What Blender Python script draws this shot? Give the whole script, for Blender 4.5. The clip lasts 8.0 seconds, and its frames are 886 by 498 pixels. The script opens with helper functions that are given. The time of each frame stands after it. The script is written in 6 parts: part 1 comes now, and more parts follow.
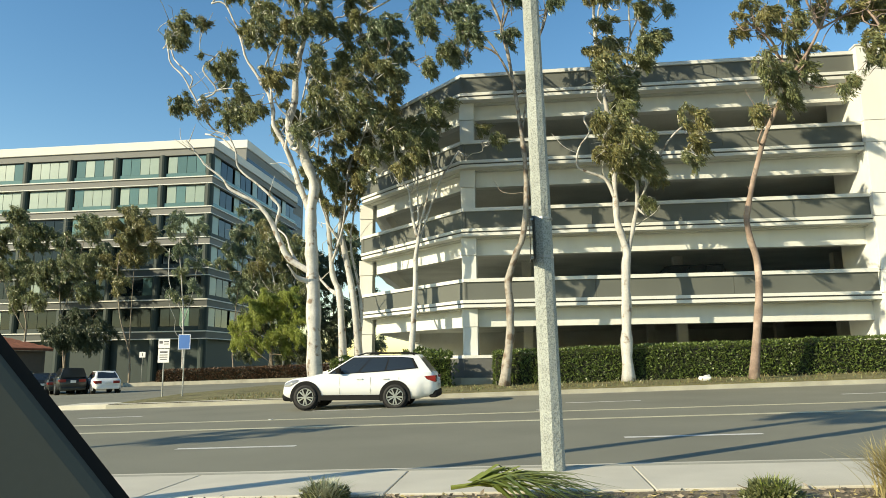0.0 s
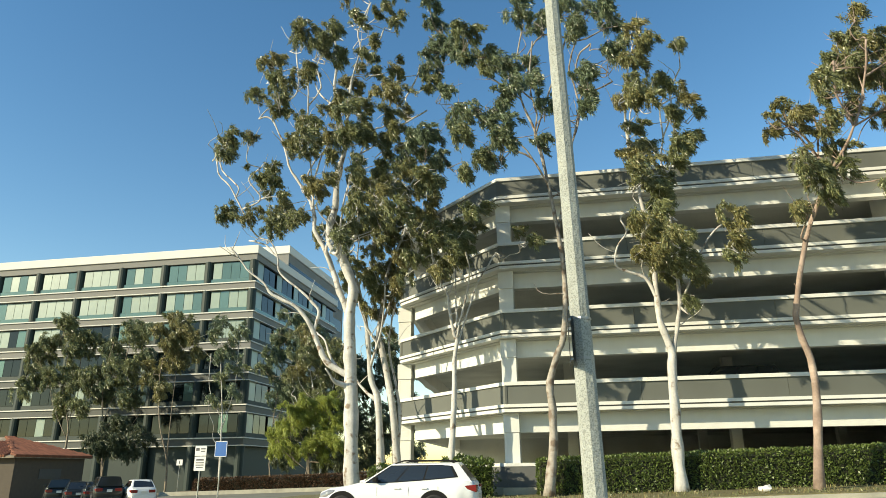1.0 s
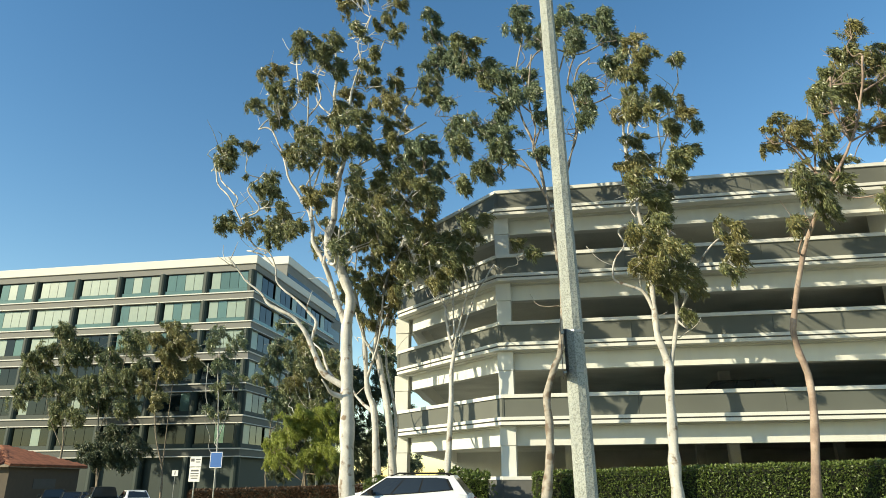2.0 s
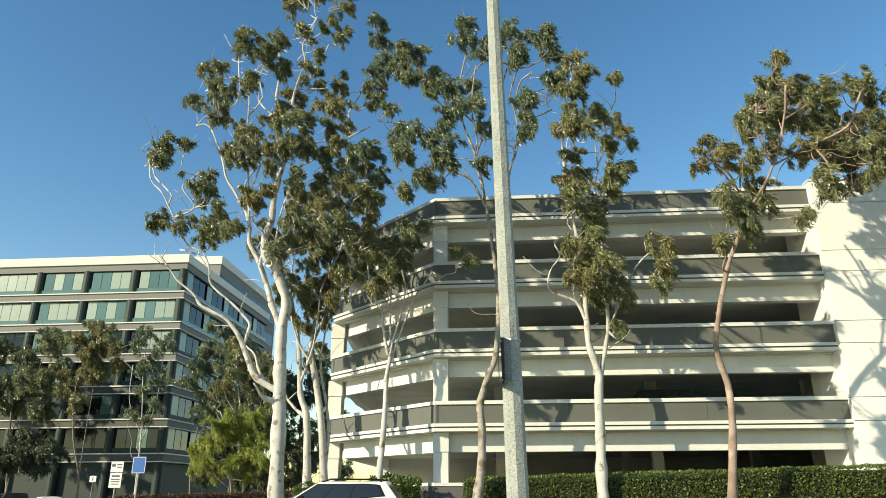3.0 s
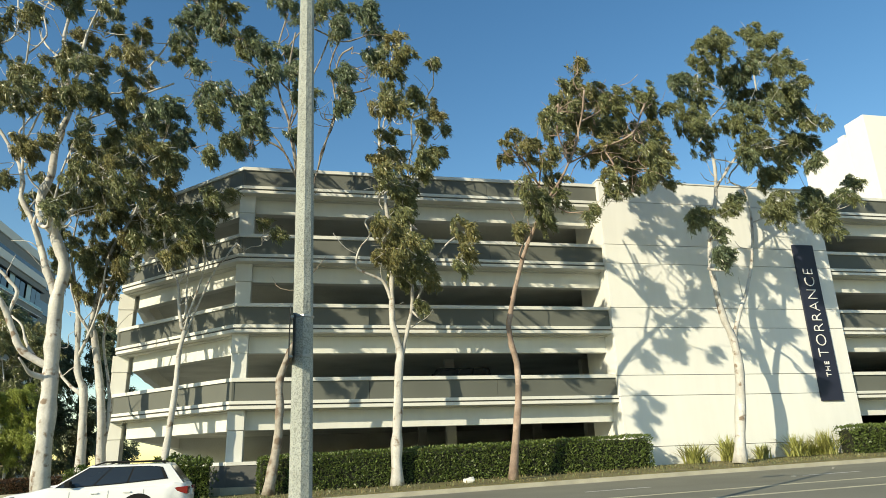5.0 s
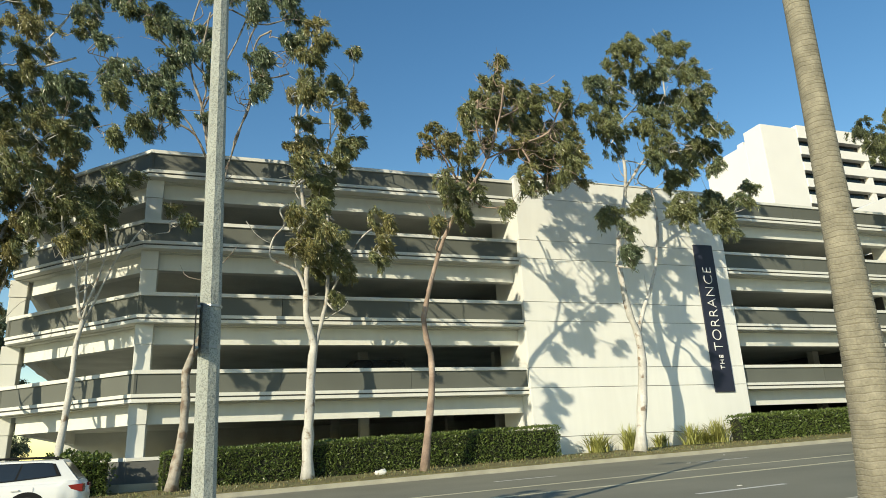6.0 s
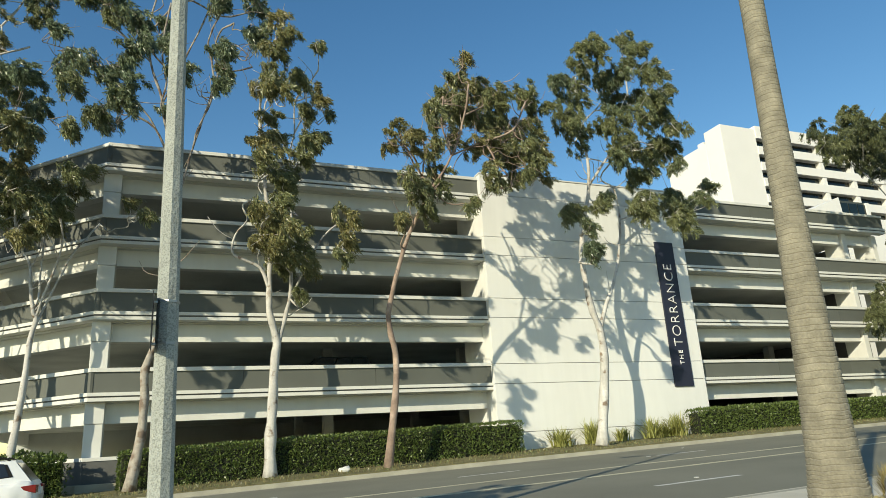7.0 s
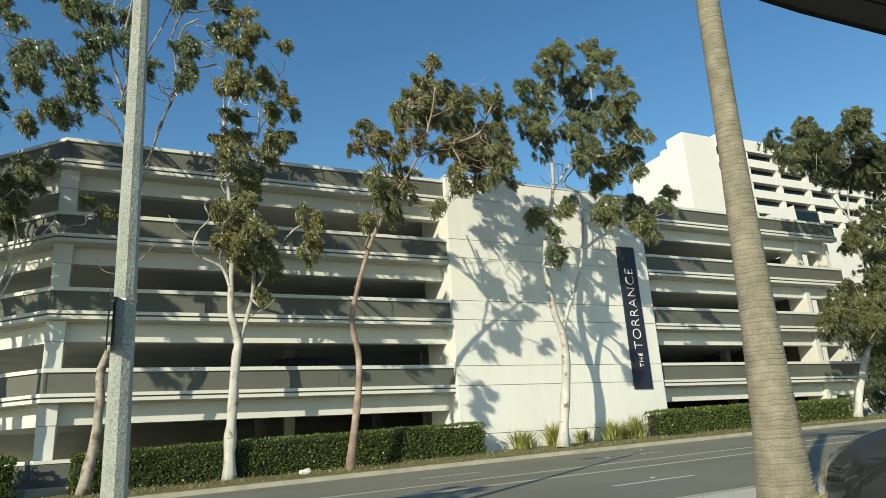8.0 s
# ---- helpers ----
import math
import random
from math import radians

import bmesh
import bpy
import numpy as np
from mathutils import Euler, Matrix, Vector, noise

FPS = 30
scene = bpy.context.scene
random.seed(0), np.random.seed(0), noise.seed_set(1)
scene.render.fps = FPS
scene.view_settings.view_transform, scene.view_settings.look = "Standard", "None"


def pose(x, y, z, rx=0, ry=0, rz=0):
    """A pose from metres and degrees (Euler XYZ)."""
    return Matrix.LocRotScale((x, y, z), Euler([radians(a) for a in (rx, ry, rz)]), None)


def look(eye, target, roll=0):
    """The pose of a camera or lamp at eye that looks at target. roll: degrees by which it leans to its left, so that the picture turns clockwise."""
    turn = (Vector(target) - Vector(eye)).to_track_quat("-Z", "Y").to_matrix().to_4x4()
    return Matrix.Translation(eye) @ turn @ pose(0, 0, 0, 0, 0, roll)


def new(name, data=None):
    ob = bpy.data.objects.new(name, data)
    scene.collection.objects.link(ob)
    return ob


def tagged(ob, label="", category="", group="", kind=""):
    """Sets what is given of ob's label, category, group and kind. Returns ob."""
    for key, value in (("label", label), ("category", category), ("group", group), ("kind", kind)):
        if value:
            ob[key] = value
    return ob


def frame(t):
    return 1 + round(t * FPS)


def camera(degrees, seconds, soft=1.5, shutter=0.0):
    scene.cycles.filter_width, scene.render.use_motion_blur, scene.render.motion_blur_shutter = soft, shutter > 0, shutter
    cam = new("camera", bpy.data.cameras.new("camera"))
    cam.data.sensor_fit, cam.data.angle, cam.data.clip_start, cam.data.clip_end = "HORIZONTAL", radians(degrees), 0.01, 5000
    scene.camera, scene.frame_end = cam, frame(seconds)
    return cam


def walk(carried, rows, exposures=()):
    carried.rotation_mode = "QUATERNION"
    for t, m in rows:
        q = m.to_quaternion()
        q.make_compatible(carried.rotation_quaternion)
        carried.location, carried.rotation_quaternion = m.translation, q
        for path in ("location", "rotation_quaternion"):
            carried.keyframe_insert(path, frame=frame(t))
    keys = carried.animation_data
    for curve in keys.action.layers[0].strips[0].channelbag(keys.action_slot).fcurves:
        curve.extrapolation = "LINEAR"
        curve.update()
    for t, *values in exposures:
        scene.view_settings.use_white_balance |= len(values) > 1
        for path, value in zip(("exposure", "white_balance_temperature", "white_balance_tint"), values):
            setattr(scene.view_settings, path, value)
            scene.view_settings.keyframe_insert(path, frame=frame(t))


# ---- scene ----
cam = camera(66.3, 8.0, soft=0.6)
PATH = [
    (0, (-0.184, -0.026, 1.21), (-0.416, 1.934, 1.534), -0.7),
    (0.5, (-0.168, 0.020, 1.225), (-0.419, 1.928, 1.768), -0.7),
    (1, (-0.158, 0.045, 1.216), (-0.489, 1.919, 1.833), -0.7),
    (1.2, (-0.135, 0.045, 1.221), (-0.472, 1.910, 1.862), -0.4),
    (2.3, (-0.095, 0.034, 1.213), (-0.408, 1.897, 1.869), -0.1),
    (2.5, (-0.107, 0.02, 1.215), (-0.394, 1.869, 1.923), 0.0),
    (3, (-0.129, -0.067, 1.199), (-0.274, 1.813, 1.864), -0.2),
    (3.5, (-0.081, -0.049, 1.193), (-0.15, 1.84, 1.847), -0.3),
    (4, (-0.037, -0.042, 1.196), (-0.015, 1.856, 1.826), -0.8),
    (4.5, (-0.003, 0.026, 1.206), (0.191, 1.928, 1.792), -1.6),
    (5, (0.042, 0.049, 1.211), (0.44, 1.917, 1.805), -2.0),
    (5.2, (0.064, 0.045, 1.211), (0.511, 1.907, 1.79), -2.2),
    (6.3, (0.075, 0.066, 1.209), (0.759, 1.861, 1.766), -2.9),
    (6.5, (0.087, 0.072, 1.209), (0.792, 1.862, 1.758), -3.0),
    (7, (0.105, 0.042, 1.193), (0.833, 1.822, 1.742), -3.4),
    (7.5, (0.111, -0.014, 1.168), (0.909, 1.738, 1.709), -3.4),
    (8, (0.118, -0.018, 1.173), (0.939, 1.721, 1.722), -3.5),
]
walk(cam, [(t, look(eye, target, lean)) for t, eye, target, lean in PATH],
     exposures=[(0, 0.48, 8600, 3.5), (2.5, 0.47, 8500, 3), (4, 0.37, 8450, 3), (5, 0.27, 8400, 3.5), (8, 0.04, 7900, 2)])

# ---- light ----
world = bpy.data.worlds.new("world")
scene.world = world
world.use_nodes = True
nt = world.node_tree
sky = nt.nodes.new("ShaderNodeTexSky")
sky.sky_type, sky.sun_disc = "NISHITA", False
sky.sun_elevation, sky.sun_rotation = radians(23), radians(233.5)
sky.air_density, sky.dust_density, sky.ozone_density = 1.0, 0.1, 1.5
tone = nt.nodes.new("ShaderNodeHueSaturation")
tone.inputs["Hue"].default_value, tone.inputs["Saturation"].default_value = 0.506, 1.34
nt.links.new(sky.outputs[0], tone.inputs["Color"])
nt.links.new(tone.outputs[0], nt.nodes["Background"].inputs[0])
nt.nodes["Background"].inputs[1].default_value = 0.17
sun_data = bpy.data.lights.new("sun", "SUN")
sun_data.energy, sun_data.angle, sun_data.color = 4.45, radians(0.53), (1.0, 0.957, 0.865)
sun = new("sun", sun_data)
sun.matrix_world = look((0, 0, 0), (math.sin(radians(53.5)), math.cos(radians(53.5)), -math.tan(radians(23))))


# ---- materials ----
def material(name, colour, rough=0.7, metal=0.0, vary=0.25, scale=3.0, grain=40.0, bump=0.15, speckle=None, per_object=0.0, spec=0.5,
             streak=0.0, translucent=0.0, island=0.0):
    """A surface with stains at one scale, grain at a second, relief, and an optional second colour in speckles."""
    mat = bpy.data.materials.new(name)
    mat.use_nodes = True
    t = mat.node_tree
    b = t.nodes["Principled BSDF"]
    b.inputs["Roughness"].default_value, b.inputs["Metallic"].default_value = rough, metal
    b.inputs["Specular IOR Level"].default_value = spec
    geo = t.nodes.new("ShaderNodeTexCoord")

    def noise_of(size, detail=4.0, stretch=None):
        n = t.nodes.new("ShaderNodeTexNoise")
        n.inputs["Scale"].default_value, n.inputs["Detail"].default_value = size, detail
        if stretch:
            mp = t.nodes.new("ShaderNodeMapping")
            mp.inputs["Scale"].default_value = stretch
            t.links.new(geo.outputs["Object"], mp.inputs[0])
            t.links.new(mp.outputs[0], n.inputs[0])
        else:
            t.links.new(geo.outputs["Object"], n.inputs[0])
        return n.outputs[0]

    def ramp(source, lo, hi, a, c):
        r = t.nodes.new("ShaderNodeValToRGB")
        r.color_ramp.elements[0].position, r.color_ramp.elements[1].position = lo, hi
        r.color_ramp.elements[0].color, r.color_ramp.elements[1].color = (a, a, a, 1), (c, c, c, 1)
        t.links.new(source, r.inputs[0])
        return r.outputs[0]

    def times(a, factor):
        m = t.nodes.new("ShaderNodeMix")
        m.data_type, m.blend_type = "RGBA", "MULTIPLY"
        m.inputs[0].default_value = 1.0
        t.links.new(a, m.inputs[6])
        t.links.new(factor, m.inputs[7])
        return m.outputs[2]

    base = t.nodes.new("ShaderNodeRGB")
    base.outputs[0].default_value = (*colour, 1)
    out = base.outputs[0]
    if speckle:
        col, size, lo, hi = speckle
        m = t.nodes.new("ShaderNodeMix")
        m.data_type = "RGBA"
        t.links.new(ramp(noise_of(size, 3.0), lo, hi, 0.0, 1.0), m.inputs[0])
        t.links.new(out, m.inputs[6])
        m.inputs[7].default_value = (*col, 1)
        out = m.outputs[2]
    if vary:
        out = times(out, ramp(noise_of(scale), 0.25, 0.75, 1 - vary, 1.0))
        out = times(out, ramp(noise_of(grain, 2.0), 0.2, 0.8, 1 - vary * 0.7, 1.0))
    if streak:
        out = times(out, ramp(noise_of(1.0, 3.0, (3.0, 3.0, 0.25)), 0.35, 0.7, 1 - streak, 1.0))
    if per_object:
        info = t.nodes.new("ShaderNodeObjectInfo")
        out = times(out, ramp(info.outputs["Random"], 0.0, 1.0, 1 - per_object, 1.0))
    if island:
        info = t.nodes.new("ShaderNodeNewGeometry")
        out = times(out, ramp(info.outputs["Random Per Island"], 0.0, 1.0, 1 - island, 1.0))
    t.links.new(out, b.inputs["Base Color"])
    if bump:
        bp = t.nodes.new("ShaderNodeBump")
        bp.inputs["Strength"].default_value, bp.inputs["Distance"].default_value = bump, 0.02
        t.links.new(noise_of(grain, 5.0), bp.inputs["Height"])
        t.links.new(bp.outputs[0], b.inputs["Normal"])
    if translucent:
        tr = t.nodes.new("ShaderNodeBsdfTranslucent")
        mx = t.nodes.new("ShaderNodeMixShader")
        mx.inputs[0].default_value = translucent
        t.links.new(out, tr.inputs[0])
        t.links.new(b.outputs[0], mx.inputs[1])
        t.links.new(tr.outputs[0], mx.inputs[2])
        t.links.new(mx.outputs[0], t.nodes["Material Output"].inputs[0])
    return mat


WHITE = material("white_stucco", (0.72, 0.73, 0.69), 0.85, vary=0.08, scale=0.6, grain=60, bump=0.1, streak=0.05)
WALL = material("white_wall_paint", (0.82, 0.83, 0.80), 0.85, vary=0.06, scale=0.4, grain=30, bump=0.1, streak=0.04)
GREY = material("grey_panel_paint", (0.134, 0.144, 0.126), 0.7, vary=0.15, scale=0.7, grain=40, bump=0.05, per_object=0.12)
CONCRETE = material("deck_concrete", (0.68, 0.70, 0.65), 0.9, vary=0.3, scale=0.5, grain=20)
BASE = material("plinth_grey", (0.13, 0.135, 0.13), 0.8, vary=0.2)
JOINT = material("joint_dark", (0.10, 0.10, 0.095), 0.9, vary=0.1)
ASPHALT = material("asphalt", (0.262, 0.258, 0.204), 0.95, vary=0.22, scale=0.35, grain=90, bump=0.3, speckle=((0.24, 0.23, 0.20), 160, 0.62, 0.7), spec=0.2)
WALKWAY = material("pavement_concrete", (0.68, 0.64, 0.53), 0.9, vary=0.18, scale=1.2, grain=70, bump=0.15, per_object=0.08)
KERB = material("kerb_concrete", (0.48, 0.46, 0.37), 0.9, vary=0.3, scale=1.5, grain=40)
LINE_W = material("road_paint_white", (0.85, 0.84, 0.78), 0.7, vary=0.35, scale=5, grain=50)
LINE_Y = material("road_paint_yellow", (0.76, 0.71, 0.50), 0.7, vary=0.35, scale=5, grain=50)
MULCH = material("bark_mulch", (0.29, 0.23, 0.15), 0.95, vary=0.5, scale=5, grain=70, bump=0.8, speckle=((0.46, 0.39, 0.26), 45, 0.5, 0.7))
TURF = material("dry_turf", (0.24, 0.225, 0.09), 0.95, vary=0.5, scale=1.5, grain=50, bump=0.8, speckle=((0.40, 0.33, 0.18), 9, 0.5, 0.65))
EARTH = material("earth", (0.20, 0.18, 0.13), 0.95, vary=0.35, scale=0.15, grain=8)
GRANITE = material("exposed_aggregate", (0.46, 0.49, 0.45), 0.8, vary=0.25, scale=4, grain=30, bump=0.6, speckle=((0.27, 0.29, 0.265), 62, 0.45, 0.65))
STEEL = material("galvanised_steel", (0.42, 0.43, 0.42), 0.45, 0.9, vary=0.15, scale=8)
DARKMETAL = material("dark_metal", (0.03, 0.03, 0.032), 0.4, 0.3, vary=0.1, bump=0.02)
SIGN_BLUE = material("sign_blue", (0.012, 0.12, 0.40), 0.5, vary=0.08, bump=0.0)
SIGN_WHITE = material("sign_white", (0.75, 0.75, 0.72), 0.5, vary=0.08, bump=0.0)
INK = material("sign_ink", (0.08, 0.08, 0.09), 0.6, vary=0.0, bump=0.0)
NAVY = material("banner_navy", (0.018, 0.022, 0.045), 0.55, vary=0.12, scale=1.5, bump=0.02)
SILVER = material("letter_silver", (0.84, 0.84, 0.84), 0.45, 0.0, vary=0.05, bump=0.0)
BARK_W = material("white_gum_bark", (0.84, 0.82, 0.77), 0.85, streak=0.35, vary=0.30, scale=2.5, grain=14, bump=0.5, speckle=((0.36, 0.27, 0.20), 3.2, 0.58, 0.68))
BARK_P = material("peeling_gum_bark", (0.64, 0.58, 0.50), 0.88, vary=0.4, scale=3, grain=12, bump=0.5, speckle=((0.27, 0.20, 0.15), 3.0, 0.48, 0.6), streak=0.3)
BARK_R = material("reddish_gum_bark", (0.40, 0.29, 0.235), 0.85, vary=0.4, scale=2.5, grain=16, bump=0.4, speckle=((0.60, 0.46, 0.38), 1.3, 0.45, 0.62))
BARK_D = material("dull_gum_bark", (0.33, 0.27, 0.20), 0.9, vary=0.35, scale=3, grain=16, bump=0.4, speckle=((0.50, 0.43, 0.34), 2.5, 0.5, 0.7))
LEAF = material("gum_leaf", (0.28, 0.31, 0.145), 0.33, vary=0.0, bump=0.0, translucent=0.25, island=0.65)
LEAF_B = material("gum_leaf_bronze", (0.35, 0.325, 0.14), 0.33, vary=0.0, bump=0.0, translucent=0.25, island=0.65)
LEAF_G = material("grey_green_leaf", (0.225, 0.29, 0.17), 0.33, vary=0.0, bump=0.0, translucent=0.25, island=0.65)
LEAF_Y = material("lime_leaf", (0.40, 0.46, 0.11), 0.45, vary=0.0, bump=0.0, translucent=0.4, island=0.45)
LEAF_H = material("hedge_leaf", (0.15, 0.215, 0.058), 0.4, vary=0.0, bump=0.0, translucent=0.2, island=0.6)
LEAF_L = material("bright_bush_leaf", (0.20, 0.29, 0.06), 0.4, vary=0.0, bump=0.0, translucent=0.25, island=0.55)
LEAF_D = material("dark_leaf", (0.10, 0.125, 0.06), 0.45, vary=0.0, bump=0.0, translucent=0.2, island=0.5)
LEAF_R = material("russet_hedge_leaf", (0.13, 0.07, 0.035), 0.55, vary=0.0, bump=0.0, translucent=0.2, island=0.6)
STRAW = material("straw_grass", (0.58, 0.49, 0.24), 0.7, vary=0.0, bump=0.0, translucent=0.3, island=0.45)
DRYGRASS = material("dry_grass", (0.33, 0.28, 0.13), 0.7, vary=0.0, bump=0.0, translucent=0.3, island=0.5)
BLADE = material("yucca_blade", (0.44, 0.45, 0.15), 0.5, vary=0.0, bump=0.0, translucent=0.25, island=0.5)
PALEBLADE = material("pale_strap_leaf", (0.56, 0.58, 0.40), 0.5, vary=0.0, bump=0.0, translucent=0.25, island=0.5)
FROND = material("palm_frond", (0.30, 0.36, 0.09), 0.4, vary=0.0, bump=0.0, translucent=0.25, island=0.35)
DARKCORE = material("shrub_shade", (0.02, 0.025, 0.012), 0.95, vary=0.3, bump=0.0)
PALMBARK = material("palm_bark", (0.49, 0.45, 0.34), 0.9, vary=0.45, scale=5, grain=38, bump=0.5, island=0.25, streak=0.15)
PALMGROOVE = material("palm_groove_shade", (0.27, 0.24, 0.17), 0.95, vary=0.5, scale=5, grain=30, bump=0.4)
ROOFTILE = material("clay_tile", (0.36, 0.13, 0.07), 0.8, vary=0.3, per_object=0.35)
CARWHITE = material("car_paint_white", (0.78, 0.79, 0.78), 0.25, vary=0.03, bump=0.0)
CARGREY = material("car_paint_grey", (0.035, 0.038, 0.045), 0.12, 0.0, vary=0.03, bump=0.0)
CARDARK = material("car_paint_dark", (0.03, 0.035, 0.035), 0.25, 0.3, vary=0.03, bump=0.0)
RUBBER = material("tyre_rubber", (0.022, 0.022, 0.022), 0.8, vary=0.1)
PLASTIC = material("black_plastic", (0.014, 0.014, 0.014), 0.8, vary=0.1, bump=0.05, spec=0.2)
TRIMGREY = material("cabin_trim", (0.11, 0.11, 0.092), 0.9, spec=0.1, vary=0.06, grain=200, bump=0.0)
ALLOY = material("alloy_wheel", (0.55, 0.56, 0.57), 0.3, 0.9, vary=0.05, bump=0.0)
LAMP_RED = material("tail_lamp_red", (0.22, 0.012, 0.012), 0.2, vary=0.0, bump=0.0)
LAMP_CLEAR = material("lamp_clear", (0.28, 0.29, 0.30), 0.12, 0.3, vary=0.0, bump=0.0)
CARGLASS = material("tinted_car_glass", (0.02, 0.024, 0.026), 0.06, vary=0.0, bump=0.0, spec=0.8)
OFFICE_W = material("office_white", (0.70, 0.69, 0.63), 0.8, vary=0.06, scale=0.4, grain=10, bump=0.05)
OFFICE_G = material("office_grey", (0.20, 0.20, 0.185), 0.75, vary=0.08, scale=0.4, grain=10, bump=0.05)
# Darker copy of the office grey, with tree shade put into its colour.
OFFICE_GD = material("office_grey_shaded", (0.055, 0.065, 0.06), 0.6, vary=0.1, scale=0.4, grain=10, bump=0.03)
OFFICE_COL = material("office_dark_green_column", (0.017, 0.036, 0.031), 0.65, vary=0.1, bump=0.0)
GLASS_G = material("green_mirror_glass", (0.16, 0.26, 0.22), 0.12, 0.35, vary=0.12, scale=0.25, grain=0.6, bump=0.0, per_object=0.25)
GLASS_D = material("dark_mirror_glass", (0.009, 0.018, 0.018), 0.08, 0.0, spec=0.4, vary=0.1, scale=0.3, grain=1, bump=0.0, per_object=0.3)
BLIND = material("pale_window_blind", (0.30, 0.39, 0.33), 0.30, 0.0, vary=0.08, scale=0.4, grain=2, bump=0.0, per_object=0.15)
TOWER = material("tower_white", (0.80, 0.79, 0.76), 0.8, vary=0.04, scale=0.2, grain=5, bump=0.03)
SHADE = material("balcony_recess_shade", (0.12, 0.12, 0.115), 0.8, vary=0.1)
PLASTER = material("tan_plaster", (0.10, 0.08, 0.06), 0.85, vary=0.15)


# ---- mesh helpers ----
def part(name, bm, mat, parent=None, label="", m=None, smooth=False):
    me = bpy.data.meshes.new(name)
    bm.to_mesh(me)
    bm.free()
    me.materials.append(mat)
    if smooth:
        me.shade_smooth()
    ob = new(name, me)
    if parent:
        ob.parent = parent
    if m is not None:
        ob.matrix_basis = m
    if label:
        ob["label"] = label
    return ob


def shared(name, me, parent=None, m=None, label=""):
    ob = new(name, me)
    if parent:
        ob.parent = parent
    if m is not None:
        ob.matrix_basis = m
    if label:
        ob["label"] = label
    return ob


def thing(name, label, category, at=(0, 0, 0), group="", kind="", rz=0.0):
    ob = new(name)
    ob.empty_display_size = 0.2
    ob.matrix_basis = pose(*at, 0, 0, rz)
    return tagged(ob, label, category, group, kind)


def box(x0, y0, z0, x1, y1, z1, bm=None, bevel=0.0):
    bm = bm or bmesh.new()
    v = [bm.verts.new((x, y, z)) for z in (z0, z1) for y in (y0, y1) for x in (x0, x1)]
    for f in ((0, 2, 3, 1), (4, 5, 7, 6), (0, 1, 5, 4), (2, 6, 7, 3), (0, 4, 6, 2), (1, 3, 7, 5)):
        bm.faces.new([v[i] for i in f])
    if bevel:
        bmesh.ops.bevel(bm, geom=list(bm.edges), offset=bevel, segments=2, affect="EDGES", profile=0.5)
    return bm


def tube(points, radii, sides=8, bm=None, cap=True):
    """A tapered tube along points."""
    bm = bm or bmesh.new()
    pts = [Vector(p) for p in points]
    rings, side = [], None
    for i, p in enumerate(pts):
        d = (pts[min(i + 1, len(pts) - 1)] - pts[max(i - 1, 0)]).normalized()
        if side is None:
            side = d.orthogonal().normalized()
        side = (side - d * side.dot(d)).normalized()
        up = d.cross(side)
        r = radii[i]
        rings.append([bm.verts.new(p + (side * math.cos(a) + up * math.sin(a)) * r) for a in (2 * math.pi * k / sides for k in range(sides))])
    for a, b in zip(rings, rings[1:]):
        for k in range(sides):
            bm.faces.new((a[k], a[(k + 1) % sides], b[(k + 1) % sides], b[k]))
    if cap:
        bm.faces.new(rings[0][::-1])
        bm.faces.new(rings[-1])
    return bm


def offset_path(path, d):
    """Moves a plan line outwards (to its right when walked from first to last) by d, with mitred corners."""
    pts = [Vector(p) for p in path]
    out = []
    for i, p in enumerate(pts):
        ns = []
        if i > 0:
            e = (p - pts[i - 1]).normalized()
            ns.append(Vector((e.y, -e.x)))
        if i < len(pts) - 1:
            e = (pts[i + 1] - p).normalized()
            ns.append(Vector((e.y, -e.x)))
        n = sum(ns, Vector((0, 0))).normalized()
        out.append(p + n * (d / n.dot(ns[0])))
    return out


def band(path, front, back, z0, z1, bm=None):
    """A course that follows a plan line: its face stands out by front, its rear by back, between two heights."""
    bm = bm or bmesh.new()
    f, b = offset_path(path, front), offset_path(path, back)
    cols = [[bm.verts.new((p.x, p.y, z)) for p, z in ((f[i], z0), (f[i], z1), (b[i], z1), (b[i], z0))] for i in range(len(f))]
    for a, c in zip(cols, cols[1:]):
        for k in range(4):
            bm.faces.new((a[k], c[k], c[(k + 1) % 4], a[(k + 1) % 4]))
    bm.faces.new(cols[0])
    bm.faces.new(cols[-1][::-1])
    return bm


def slope(x):
    """Height of the road along the street, which climbs towards +x and levels out far off."""
    return 0.027 * 60 * math.tanh(x / 60)

# ---- ground, road, pavement ----
def strip(name, x0, x1, y0, y1, h0, h1, mat, label, depth=0.4, n=60, wobble=0.0):
    """A long slab that follows the street's slope; h0 and h1 are its edges' heights over the road."""
    bm = bmesh.new()
    rows = []
    for i in range(n + 1):
        x = x0 + (x1 - x0) * i / n
        s = slope(x)
        w = wobble * noise.noise((x * 0.7, y0, 3.0))
        rows.append([bm.verts.new(p) for p in ((x, y0, s + h0 - depth), (x, y0, s + h0), (x, (y0 + y1) / 2, s + (h0 + h1) / 2 + w), (x, y1, s + h1), (x, y1, s + h1 - depth))])
    for a, b in zip(rows, rows[1:]):
        for k in range(4):
            bm.faces.new((a[k], b[k], b[k + 1], a[k + 1]))
    bm.faces.new(rows[0])
    bm.faces.new(rows[-1][::-1])
    bmesh.ops.recalc_face_normals(bm, faces=bm.faces)
    return tagged(part(name, bm, mat), label, name.split(".")[0], kind="structure")


